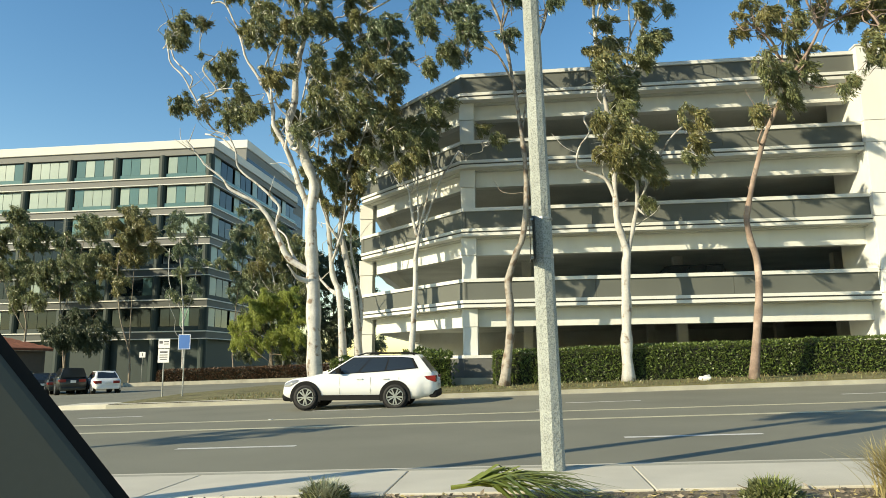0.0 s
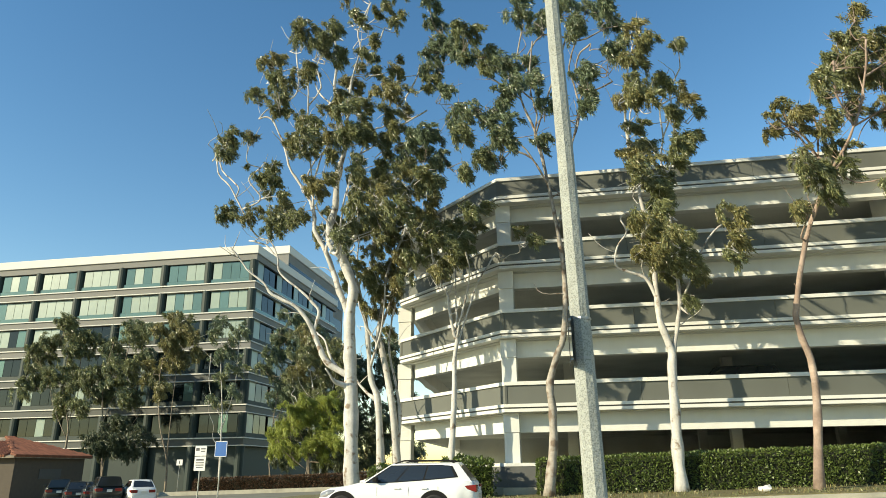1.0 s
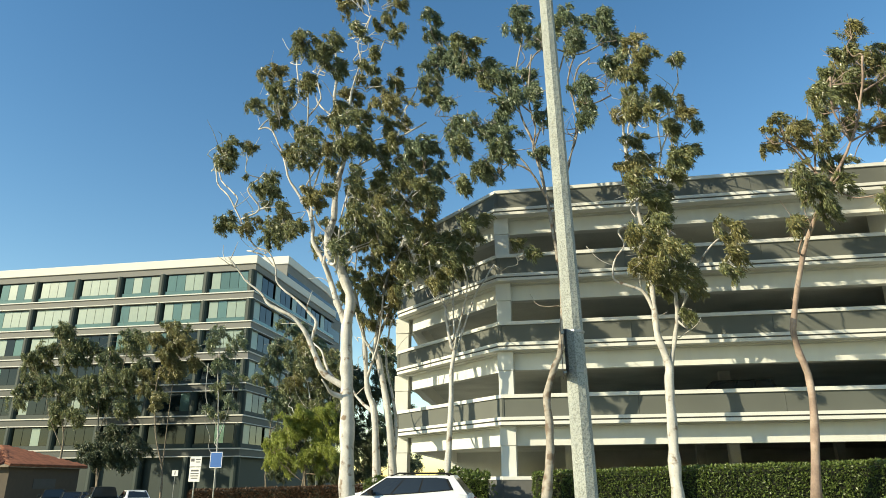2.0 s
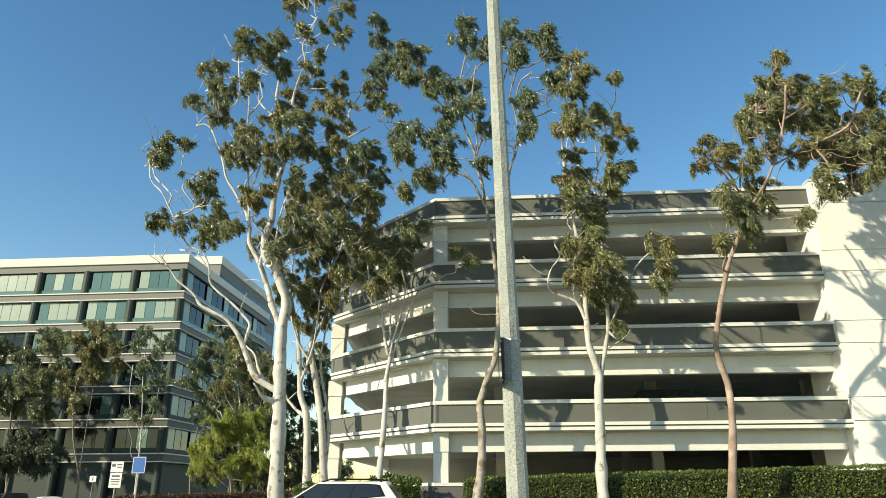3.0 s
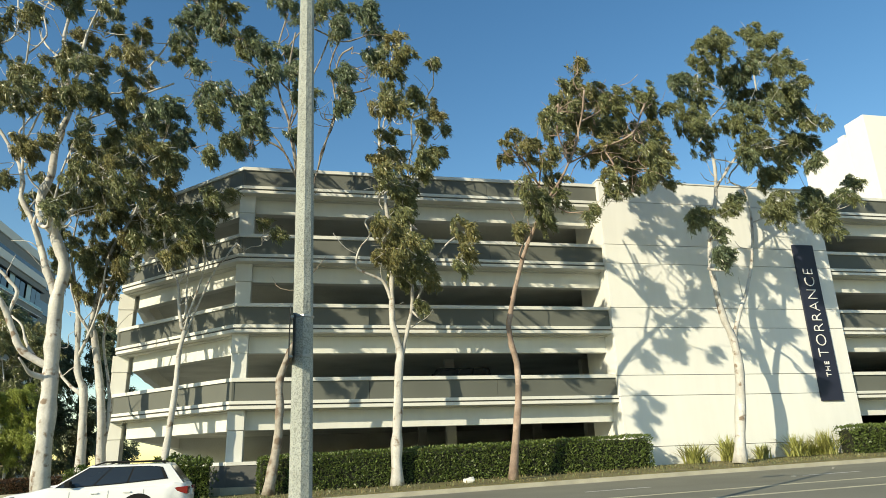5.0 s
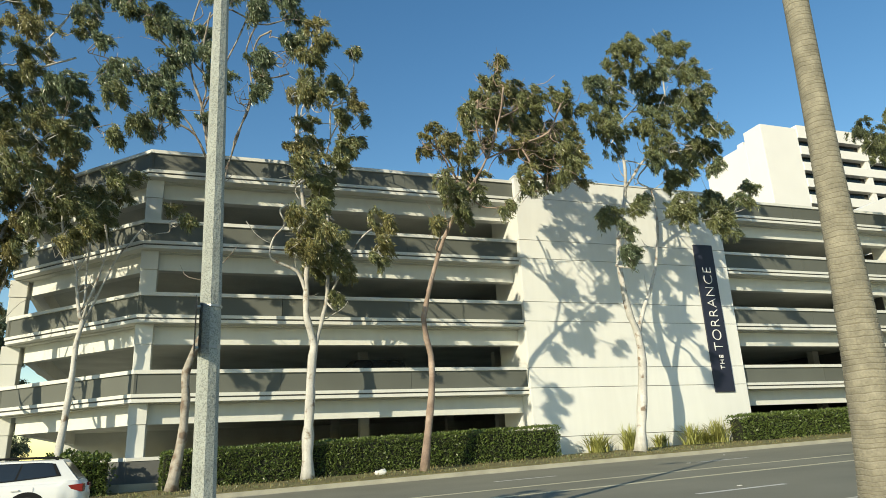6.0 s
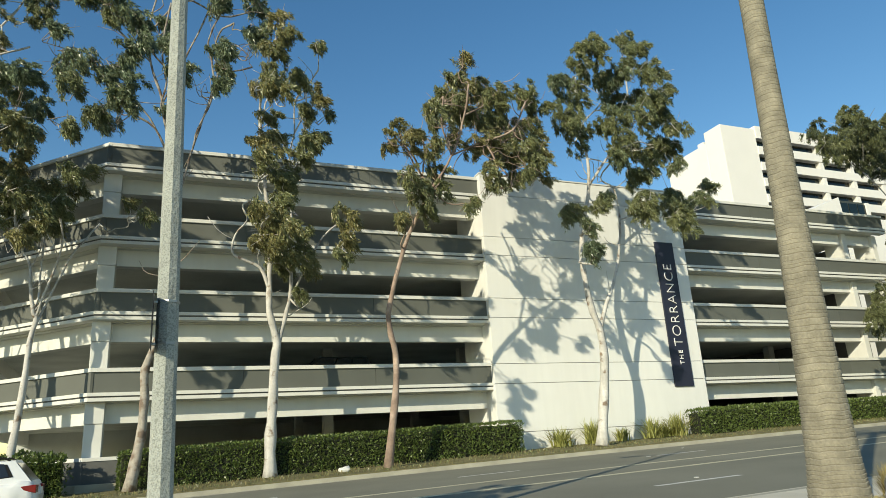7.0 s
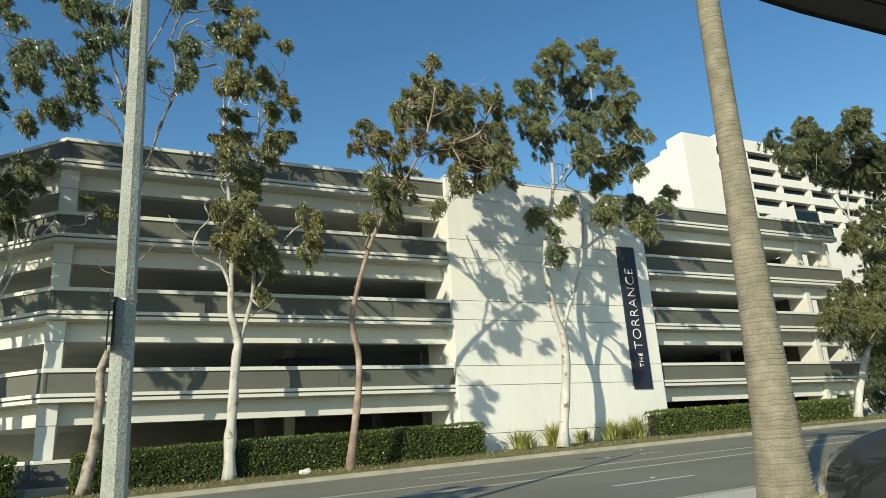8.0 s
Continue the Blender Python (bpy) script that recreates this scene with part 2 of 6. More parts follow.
bm = bmesh.new()
xs = [-2500, -900, -400, -200] + [-120 + 8 * i for i in range(31)] + [200, 400, 900, 2500]
ys = [-2500, -600, -150, -40, -10, 10, 24, 40, 60, 90, 150, 400, 1000, 3000]
grid = [[bm.verts.new((x, y, slope(x) - 0.06)) for x in xs] for y in ys]
for a, b in zip(grid, grid[1:]):
    for k in range(len(xs) - 1):
        bm.faces.new((a[k], a[k + 1], b[k + 1], b[k]))
tagged(part("ground", bm, EARTH), "bare dry earth that reaches the horizon", "ground", kind="structure")

road = strip("road", -120, 120, 7.82, 23.9, 0.0, 0.0, ASPHALT, "worn grey asphalt street with four lanes", depth=0.05)
strip("kerb", -120, 120, 7.68, 7.82, 0.05, 0.05, KERB, "pale concrete kerb beside the street")
strip("kerb", -15.6, 120, 23.9, 24.06, 0.14, 0.14, KERB, "pale concrete kerb beside the street")
strip("planting_bed", -120, 120, 2.6, 6.36, 0.07, 0.03, MULCH, "brown bark mulch bed beside the pavement", wobble=0.06, n=160)
strip("verge", -15.6, 120, 24.06, 30.0, 0.16, 0.30, TURF, "dry patchy turf verge beside the garage", wobble=0.03, n=160)
strip("parking_lot", -120, 120, -40, 2.6, 0.06, 0.06, ASPHALT, "grey asphalt parking lot", n=40)
strip("gutter", -120, 120, 7.82, 8.2, 0.006, 0.004, WALKWAY, "pale concrete gutter", n=60)
strip("gutter", -120, 120, 23.62, 23.9, 0.004, 0.006, KERB, "pale concrete gutter", n=60)
strip("pavement_pad", -17.6, -8.0, 24.06, 25.4, 0.165, 0.175, WALKWAY, "pale concrete driveway pad", n=20)
strip("driveway", -120, -8.5, 31.5, 78.0, 0.02, 0.02, ASPHALT, "grey asphalt driveway and car park", n=30)
strip("driveway", -120, -15.6, 23.9, 31.5, 0.0, 0.02, ASPHALT, "grey asphalt driveway apron", n=30)

# pavement slabs
bm = box(0, 6.36, -0.3, 2.40, 7.67, 0.0, bevel=0.008)
slab = bpy.data.meshes.new("pavement_slab")
bm.to_mesh(slab)
bm.free()
slab.materials.append(WALKWAY)
pavement = tagged(strip("pavement", -120, 120, 6.38, 7.65, 0.01, 0.01, WALKWAY, "pale concrete pavement with scored joints", n=40), category="pavement")
for i in range(-12, 12):
    x = i * 2.415 - 1.5
    shared("slab", slab, pavement, pose(x, 0, slope(x) + 0.052, 0, -math.degrees(0.027), 0))

# painted lines
def line(name, x0, x1, y, width, mat, label):
    bm = bmesh.new()
    n = max(1, int((x1 - x0) / 4))
    rows = [[bm.verts.new((x, yy, slope(x) + 0.004)) for yy in (y, y + width)] for x in (x0 + (x1 - x0) * i / n for i in range(n + 1))]
    for a, b in zip(rows, rows[1:]):
        bm.faces.new((a[0], b[0], b[1], a[1]))
    return part(name, bm, mat, road, label)


for y in (13.94, 16.13):
    line("yellow_line", -120, 120, y, 0.27, LINE_Y, "worn yellow line")
for k in range(-7, 9):
    line("lane_dash", 1.25 + 7.1 * k, 3.25 + 7.1 * k, 10.66, 0.16, LINE_W, "worn white dash")
    line("lane_dash", 0.85 + 7.1 * k, 2.85 + 7.1 * k, 19.05, 0.18, LINE_W, "worn white dash")


# ---- parking garage ----
garage = thing("parking_garage", "white and grey concrete parking garage with open decks", "parking garage", (0, 29, 0))
LEFT = [(-9.9, 55.2), (-8.7, 35.0), (-2.75, 29.0), (14.06, 29.0)]
RIGHT = [(26.35, 29.0), (43.4, 29.0)]
RIGHT_TOP = [(26.35, 29.0), (43.5, 29.0)]
UNDO = Matrix.Translation((0, -29, 0))


def gpart(name, bm, mat, label=""):
    return part(name, bm, mat, garage, label, m=UNDO)


def pieces(path, length):
    """Cuts a plan line into lengths, so that each panel is its own piece; corners stay inside a piece's end."""
    out = []
    for a, b in zip(path, path[1:]):
        a, b = Vector(a), Vector(b)
        n = max(1, round((b - a).length / length))
        out += [(a.lerp(b, i / n), a.lerp(b, (i + 1) / n), i == 0, i == n - 1) for i in range(n)]
    return out


RAILS = (4.68, 7.80, 10.88, 14.02)
for level, rail in enumerate(RAILS):
    top = level == 3
    for path in (LEFT, RIGHT_TOP if top else RIGHT):
        gpart("coping", band(path, -0.02, -0.40, rail - 0.15, rail), WHITE, "white coping")
        # double string course: two white lips, the shadow between is a dark-coloured strip
        gpart("string_course", band(path, 0.06, -0.45, rail - 1.06, rail - 0.93), WHITE, "white string course")
        gpart("string_course", band(path, 0.0, -0.45, rail - 1.12, rail - 1.06), JOINT, "dark strip coloured as a shadow gap")
        gpart("string_course", band(path, 0.02, -0.45, rail - 1.25, rail - 1.12), WHITE, "white string course")
        # recessed beam below
        gpart("beam", band(path, -0.76, -1.2, 1.2 + (rail - 3.26) * 1.0095, rail - 1.25), WHITE, "white beam")
        for a, b, first, last in pieces(path, 5.8):
            d = (b - a).normalized() * 0.006
            p0 = a if first else a + d
            p1 = b if last else b - d
            gpart("spandrel_panel", band([p0, p1], -0.10, -0.32, rail - 0.93, rail - 0.15), GREY, "grey painted panel")
# end caps of the mitred corners
for rail in RAILS:
    for (cx, cy) in LEFT[1:3]:
        gpart("corner_panel", tube([(cx + 0.10 * 0.6, cy + 0.2, rail - 0.93), (cx + 0.06, cy + 0.2, rail - 0.15)], (0.14, 0.14), 10), GREY)

# corner columns
for (cx, cy, w) in ((-2.52, 29.75, 0.64), (-8.55, 35.75, 0.7)):
    for level in range(4):
        rail = RAILS[level]
        lo = 0.3 if level == 0 else RAILS[level - 1] - 0.2
        gpart("column", box(cx - w / 2, cy - 0.36, lo, cx + w / 2, cy + 0.36, rail - 2.06, bevel=0.02), WHITE, "white column")
        gpart("capital", box(cx - w / 2 - 0.02, cy - 0.40, rail - 2.055, cx + w / 2 + 0.02, cy + 0.38, rail - 1.26, bevel=0.015), WHITE, "white column head")
for level in range(4):
    rail = RAILS[level]
    lo = 0.6 if level == 0 else RAILS[level - 1] - 0.2
    for cx in (40.2, 42.95):
        gpart("column", box(cx - 0.2, 29.55, lo, cx + 0.2, 30.9, rail - 1.26, bevel=0.02), WHITE, "white column")
    for cx in range(0, 44, 8):
        for cy in (37.0, 46.0):
            gpart("column", box(cx - 0.25, cy - 0.25, lo - 1.0, cx + 0.25, cy + 0.25, rail - 1.3), CONCRETE, "concrete column")
# decks and plinth
FOOT = [(-8.5, 35.3), (-2.6, 29.45), (42.7, 29.45), (42.7, 55.0), (-9.6, 55.0), (-9.6, 46.0)]


def plate(outline, z0, z1):
    bm = bmesh.new()
    lo = [bm.verts.new((x, y, z0)) for x, y in outline]
    hi = [bm.verts.new((x, y, z1)) for x, y in outline]
    bm.faces.new(lo[::-1])
    bm.faces.new(hi)
    for i in range(len(lo)):
        j = (i + 1) % len(lo)
        bm.faces.new((lo[i], lo[j], hi[j], hi[i]))
    bmesh.ops.recalc_face_normals(bm, faces=bm.faces)
    return bm


for rail in RAILS:
    gpart("deck", plate(FOOT, rail - 1.30, rail - 1.08), CONCRETE, "concrete deck")
gpart("deck", plate(FOOT, -1.2, 0.42), CONCRETE, "concrete ground deck")
for z0, z1 in ((-1.0, 4.6), (6.6, 7.7), (9.7, 10.8), (12.8, 14.0)):
    gpart("rear_wall", box(-9.6, 55.0, z0, 42.8, 55.3, z1), CONCRETE, "concrete rear spandrel")
# Added wall: its height sets how much sun enters the ground floor.
gpart("side_wall", box(-9.75, 37.2, -0.6, -9.5, 55.0, 1.2), CONCRETE, "added concrete side wall that limits sun inside")
gpart("end_wall", box(42.7, 33.5, 0.0, 42.95, 55.3, 14.0), WHITE, "white end wall")
# Added dark sheet: covers sunlit wall and sky so the bay looks shaded.
gpart("end_wall_lining", box(42.5, 31.2, 0.5, 42.69, 54.9, 12.6), BASE, "added dark sheet standing in for shade")
gpart("plinth", band([(-8.4, 34.7), (-2.75, 29.05), (14.06, 29.05)], 0.0, -0.3, -0.4, 1.28), BASE, "dark grey plinth wall")
gpart("plinth_ledge", band([(-8.4, 34.7), (-2.75, 29.05), (14.06, 29.05)], 0.04, -0.34, 1.28, 1.41), WHITE, "white ledge")
gpart("plinth_kerb", band([(-8.4, 34.7), (-2.75, 29.05), (4.0, 29.05)], 0.35, 0.0, -0.4, 0.47), KERB, "concrete footing")
gpart("plinth", box(26.35, 29.05, 0.0, 42.8, 29.35, 1.62), BASE, "dark grey plinth wall")
gpart("plinth_ledge", box(26.35, 29.0, 1.62, 42.8, 29.4, 1.74), WHITE, "white ledge")

# the blank stair-tower wall, in courses with open joints
COURSES = (0.2, 1.47, 3.68, 4.60, 6.80, 7.74, 9.90, 10.84, 13.05, 14.12)
gpart("stair_wall_core", box(14.12, 28.86, 0.2, 26.28, 32.0, 14.08), JOINT, "joint backing")
for z0, z1 in zip(COURSES, COURSES[1:]):
    gpart("stair_wall", box(14.06, 28.80, z0 + 0.012, 26.36, 28.95, z1 - 0.012 if z1 < 14 else z1, bevel=0.006), WALL, "white wall course")
    gpart("stair_wall_return", box(14.06, 28.96, z0 + 0.012, 14.2, 32.0, z1 - 0.012 if z1 < 14 else z1), WALL, "white wall return")
gpart("stair_wall_cap", box(14.02, 28.76, 14.125, 26.4, 29.3, 14.20, bevel=0.01), WHITE, "white cap")

# vertical banner on the wall
banner = thing("wall_sign", "tall navy banner sign with silver upright lettering on the white wall", "sign", (24.9, 28.80, 3.3))
part("board", box(-0.60, -0.09, 0.0, 0.60, -0.002, 7.78, bevel=0.01), NAVY, banner, "navy board")


def letters(text, size, at, parent, mat, name, m_rot, spacing=1.0, extrude=0.012, thin=0.0):
    cu = bpy.data.curves.new(name, "FONT")
    cu.body, cu.size, cu.extrude, cu.space_character = text, size, extrude, spacing
    cu.offset = thin
    cu.align_x, cu.align_y = "LEFT", "CENTER"
    tmp = bpy.data.objects.new(name, cu)
    me = bpy.data.meshes.new_from_object(tmp)
    bpy.data.objects.remove(tmp)
    me.materials.append(mat)
    return shared(name, me, parent, Matrix.Translation(at) @ m_rot)


UPRIGHT = pose(0, 0, 0, 90, 0, 0) @ pose(0, 0, 0, 0, 0, 90)
letters("THE", 0.36, (0.06, -0.11, 1.12), banner, SILVER, "small_word", UPRIGHT, 1.25, 0.02)
letters("TORRANCE", 0.80, (0.02, -0.11, 2.05), banner, SILVER, "large_word", UPRIGHT, 1.10, 0.02, -0.018)

# ---- office building beyond the trees ----
office = thing("office_building", "seven-storey office building with green glass bands and white string courses", "office building", (-62.0, 80.0, -1.2))
OM = Matrix.Translation((62.0, -80.0, 1.2))


def opart(name, bm, mat, label="", parent=None):
    return part(name, bm, mat, parent or office, label, m=OM if parent is None else None)


XA, XL, YB = -39.35, -112.0, 112.0
SILLS = [24.86 - 3.93 * k for k in range(6)]          # top of each string course below a window row
opart("core", box(XL + 0.3, 80.5, -1.6, XA - 0.5, YB, 28.4), OFFICE_COL, "dark structural core")
opart("parapet", box(XL, 79.55, 28.58, XA + 0.45, YB, 29.72, bevel=0.05), OFFICE_W, "white parapet")
opart("parapet_band", box(XL, 79.75, 27.75, XA + 0.25, YB, 28.57), OFFICE_G, "grey band")
PANE = {}


def pane(w, h, mat):
    key = (round(w, 2), round(h, 2), mat.name)
    if key not in PANE:
        b = box(0.03, 0, 0.03, w - 0.03, 0.05, h - 0.03)
        me = bpy.data.meshes.new("pane")
        b.to_mesh(me)
        b.free()
        me.materials.append(mat)
        PANE[key] = me
    return PANE[key]


rng = random.Random(5)
BAY = 6.37
for k, top in enumerate(SILLS):
    low = top - 1.02
    opart("string_course", box(XL, 79.62, top - 0.14, XA + 0.35, YB, top), OFFICE_W, "white string course")
    # Lower floors: tree shade is put into darker spandrel, sill and pane colours.
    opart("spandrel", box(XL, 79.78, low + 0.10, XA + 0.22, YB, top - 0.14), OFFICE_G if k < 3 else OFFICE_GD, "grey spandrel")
    opart("string_course", box(XL, 79.62, low, XA + 0.35, YB, low + 0.10), OFFICE_W, "white string course")
    w0, w1 = top + 0.55, top + 2.80
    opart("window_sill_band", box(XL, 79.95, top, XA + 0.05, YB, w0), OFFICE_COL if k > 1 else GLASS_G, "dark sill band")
    for j in range(8):
        x1 = XA - 0.85 - BAY * j
        x0 = x1 - BAY + 1.25
        opart("column", tube([(x1 + 0.55, 80.15, top), (x1 + 0.55, 80.15, top + 2.95)], (0.55, 0.55), 14), OFFICE_COL, "dark green round column")
        w = (x1 - x0) / 4
        for q in range(4):
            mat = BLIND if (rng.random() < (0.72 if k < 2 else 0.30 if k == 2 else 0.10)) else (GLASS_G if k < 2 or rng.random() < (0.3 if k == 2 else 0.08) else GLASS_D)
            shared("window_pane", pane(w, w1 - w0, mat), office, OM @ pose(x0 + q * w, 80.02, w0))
    # side that faces the garage
    for j in range(5):
        y0 = 80.9 + 6.2 * j
        for q in range(3):
            mat = BLIND if q == 0 else GLASS_D
            shared("window_pane", pane(1.75, w1 - w0 + 0.3, mat), office, OM @ pose(XA - 0.06, y0 + q * 1.85, w0 - 0.2, 0, 0, 90))
# Ground-floor wall and panes are coloured near black for tree shade.
opart("ground_wall", box(XL, 80.9, -1.0, XA - 0.1, 81.0, 4.1), OFFICE_COL, "dark ground-floor wall")
for j in range(8):
    x1 = XA - 0.85 - BAY * j
    opart("column", tube([(x1 + 0.55, 80.15, -1.2), (x1 + 0.55, 80.15, 4.2)], (0.55, 0.55), 14), OFFICE_COL, "dark green round column")
    for q in range(4):
        shared("window_pane", pane(1.28, 4.2, GLASS_D), office, OM @ pose(x1 - BAY + 1.25 + q * 1.28, 80.6, -0.3))
opart("rear_block", box(-52.0, 92.0, 0.0, -40.0, 118.0, 32.4), OFFICE_G, "grey rear block")
opart("rear_block_parapet", box(-52.2, 91.8, 32.4, -39.8, 118.2, 33.64, bevel=0.05), OFFICE_W, "white parapet")
for z in range(5, 31, 4):
    opart("rear_block_band", box(-40.05, 92.2, z, -39.92, 117.0, z + 2.0), GLASS_D, "dark window band")

# ---- white tower ----
tower = thing("hotel_tower", "tall white tower with rows of recessed balconies", "tower", (120.0, 110.0, 0.0))
TM = Matrix.Translation((-120.0, -110.0, 0.0))


def tpart(name, bm, mat, label=""):
    return part(name, bm, mat, tower, label, m=TM)


tpart("low_shaft", box(116.8, 115.3, 0, 127.4, 129.0, 66.5, bevel=0.1), TOWER, "white low shaft")
tpart("shaft", box(116.8, 110.0, 0, 127.5, 115.28, 69.3, bevel=0.1), TOWER, "white shaft")
tpart("roof_plant", box(119.0, 118.0, 66.5, 121.0, 120.0, 68.6), TOWER, "small roof box")
# Balcony shade is put into the dark grey of this recess wall.
tpart("wing_core", box(127.5, 111.2, 0, 205.0, 126.0, 67.0), SHADE, "recess wall with shade in its colour")
tpart("wing_parapet", box(127.5, 109.8, 66.9, 205.0, 126.2, 70.1), TOWER, "white parapet")
for i in range(12):
    z = 62.75 - 4.05 * i
    tpart("balcony_front", box(127.5, 109.8, z, 205.0, 110.1, z + 2.1), TOWER, "white balcony front")
    tpart("balcony_floor", box(127.5, 110.1, z - 0.05, 205.0, 111.2, z + 0.2), TOWER, "white balcony floor")
    if i < 6:
        for j in range(8):
            x = 126.1 + 10.5 * j
            if j:
                tpart("balcony_divider", box(x, 109.95, z + 2.1, x + 1.3, 111.2, z + 4.0), TOWER, "white divider")
            for q in range(4 if j < 7 else 0):
                shared("window_pane", pane(2.15, 3.4, GLASS_D), tower, TM @ pose(x + 1.5 + 2.2 * q, 111.1, z + 0.5))

podium = thing("hotel_podium", "low white hotel block with a sloped skylight on its roof", "building", (82.0, 60.0, 0.0))
part("wall", box(-7.0, 0.0, 0.0, 12.0, 10.0, 27.2), TOWER, podium, "white wall")
bm = bmesh.new()
ends = [[bm.verts.new((x, y, z)) for x, z in ((-6.6, 27.2), (0.6, 27.2), (0.4, 29.9))] for y in (0.0, 6.0)]
bm.faces.new(ends[0])
bm.faces.new(ends[1][::-1])
for k in range(3):
    bm.faces.new((ends[0][k], ends[1][k], ends[1][(k + 1) % 3], ends[0][(k + 1) % 3]))
bmesh.ops.recalc_face_normals(bm, faces=bm.faces)
part("skylight", bm, TOWER, podium, "white sloped skylight")
part("roof_room", box(0.9, 0.6, 27.2, 6.2, 6.0, 29.7), OFFICE_GD, podium, "dark roof room")
for x in (1.0, 2.7, 4.4):
    shared("window_pane", pane(1.6, 2.0, GLASS_D), podium, pose(x, 0.5, 27.4))
part("roof_frame", box(5.9, 0.3, 27.2, 6.5, 1.0, 29.6), TOWER, podium, "white end post")

# ---- low tiled building beside the car park ----
lodge = thing("tiled_lodge", "low dark-walled building with a red clay tile hip roof", "building", (-52.9, 50.0, -0.9))
part("wall", box(-10.0, 0.2, -0.3, 8.7, 8.5, 3.5), PLASTER, lodge, "dark brown plaster wall")
part("wall_panel", box(8.705, 3.0, 1.7, 8.76, 5.6, 2.5), JOINT, lodge, "dark recessed window")
part("fascia", box(-10.4, -0.42, 3.36, 9.1, -0.34, 3.54), BARK_D, lodge, "brown fascia")
part("fascia", box(9.04, -0.34, 3.36, 9.12, 9.0, 3.54), BARK_D, lodge, "brown fascia")
bm = bmesh.new()
deck = [bm.verts.new(p) for p in ((-10.4, -0.4, 3.5), (9.1, -0.4, 3.5), (9.1, 9.0, 3.5), (-10.4, 9.0, 3.5), (-10.4, 4.3, 5.25), (3.9, 4.3, 5.25))]
for f in ((0, 1, 5, 4), (1, 2, 5), (2, 3, 4, 5), (3, 0, 4), (3, 2, 1, 0)):
    bm.faces.new([deck[k] for k in f])
part("roof_deck", bm, BARK_D, lodge, "brown roof deck")
tile = tube([(0, 0, 0), (0, 0.52, 0.185)], (0.13, 0.12), 8)
me = bpy.data.meshes.new("tile")
tile.to_mesh(me)
tile.free()
me.materials.append(ROOFTILE)
for j in range(11):
    f = j / 11.5
    for i in range(34):
        y = -0.3 + 0.275 * i
        if -0.4 + 4.7 * f < y < 9.0 - 4.7 * f:
            shared("tile", me, lodge, pose(9.2 - 5.2 * f, y, 3.53 + 1.75 * f, 0, 0, 90))
    for i in range(16):
        x = 4.0 + 0.275 * i
        if j < 8 and x < 9.0 - 5.2 * f:
            shared("tile", me, lodge, pose(x, -0.5 + 4.7 * f, 3.53 + 1.75 * f))

# ---- plants ----
def cloud(name, P, D, L, Wd, mats, parent, label="", kind="stuff", pick=None, bend=0.25, slim=False):
    """One mesh of many leaves: each a folded lozenge, or a slim taper, at P along D, of length L and width Wd."""
    n = len(P)
    side = np.cross(D, np.random.normal(size=(n, 3)))
    side /= np.linalg.norm(side, axis=1)[:, None] + 1e-9
    up = np.cross(side, D)
    L, Wd = L[:, None], Wd[:, None]
    corners = 3 if slim else 4
    V = np.empty((n, corners, 3))
    V[:, 0] = P - side * Wd / 2 if slim else P
    V[:, 1] = P + side * Wd / 2 + up * L * bend * 0.3 if slim else P + D * L * 0.45 + side * Wd / 2 + up * L * bend * 0.3
    V[:, 2] = P + D * L
    if not slim:
        V[:, 3] = P + D * L * 0.45 - side * Wd / 2 + up * L * bend * 0.3
    me = bpy.data.meshes.new(name)
    me.vertices.add(corners * n)
    me.vertices.foreach_set("co", V.reshape(-1))
    me.loops.add(corners * n)
    me.loops.foreach_set("vertex_index", np.arange(corners * n, dtype=np.int32))
    me.polygons.add(n)
    me.polygons.foreach_set("loop_start", np.arange(0, corners * n, corners, dtype=np.int32))
    for m in mats:
        me.materials.append(m)
    if pick is not None:
        me.polygons.foreach_set("material_index", pick.astype(np.int32))
    me.update(calc_edges=True)
    ob = new(name, me)
    ob.parent = parent
    if label:
        ob["label"] = label
    if kind:
        ob["kind"] = kind
    return ob


def unit(v):
    return v / (np.linalg.norm(v, axis=1)[:, None] + 1e-9)


def sprays(centres, radii, rng, dense, per, big):
    """Leaves in wind-blown tufts: short sprays packed into each clump, with a few that trail out of it, their leaves hanging."""
    P, D, M = [], [], []
    wind = np.array((0.60, 0.10, 0.0))
    for c, r in zip(centres, radii):
        k = max(7, int((8 + 46 * (r / big) ** 2) * dense))
        out = unit(rng.normal(size=(k, 3)))
        lobes = int(rng.integers(3, 6))               # uneven lobes with gaps between them
        cores = unit(rng.normal(size=(lobes, 3))) * rng.uniform(0.35, 0.80, (lobes, 1)) * r * np.array((1.0, 1.0, 0.9))
        swell = rng.uniform(0.34, 0.62, (lobes, 1)) * r
        pick = rng.integers(0, lobes, k)
        s = c + cores[pick] + out * (rng.random((k, 1)) ** 0.45) * swell[pick] * np.array((1.0, 1.0, 0.85))
        d = unit(out * 0.5 + wind + np.array((0, 0, -0.22)) + rng.normal(size=(k, 3)) * 0.30)
        length = rng.uniform(0.16, 0.34, (k, 1)) * big * np.where(rng.random((k, 1)) < 0.12, 1.7, 1.0)
        m = rng.integers(int(per * 0.5), int(per * 1.4), k)
        idx = np.repeat(np.arange(k), m)
        n = len(idx)
        f = rng.random((n, 1))
        p = s[idx] + d[idx] * length[idx] * (f - 0.35) + np.array((0, 0, -0.16)) * big * f * f + rng.normal(size=(n, 3)) * 0.05 * big
        g = unit(d[idx] * 0.55 + np.array((0.10, 0, -0.55)) + rng.normal(size=(n, 3)) * 0.34)
        P.append(p)
        D.append(g)
        M.append(s[idx])
    return np.concatenate(P), np.concatenate(D), np.concatenate(M)


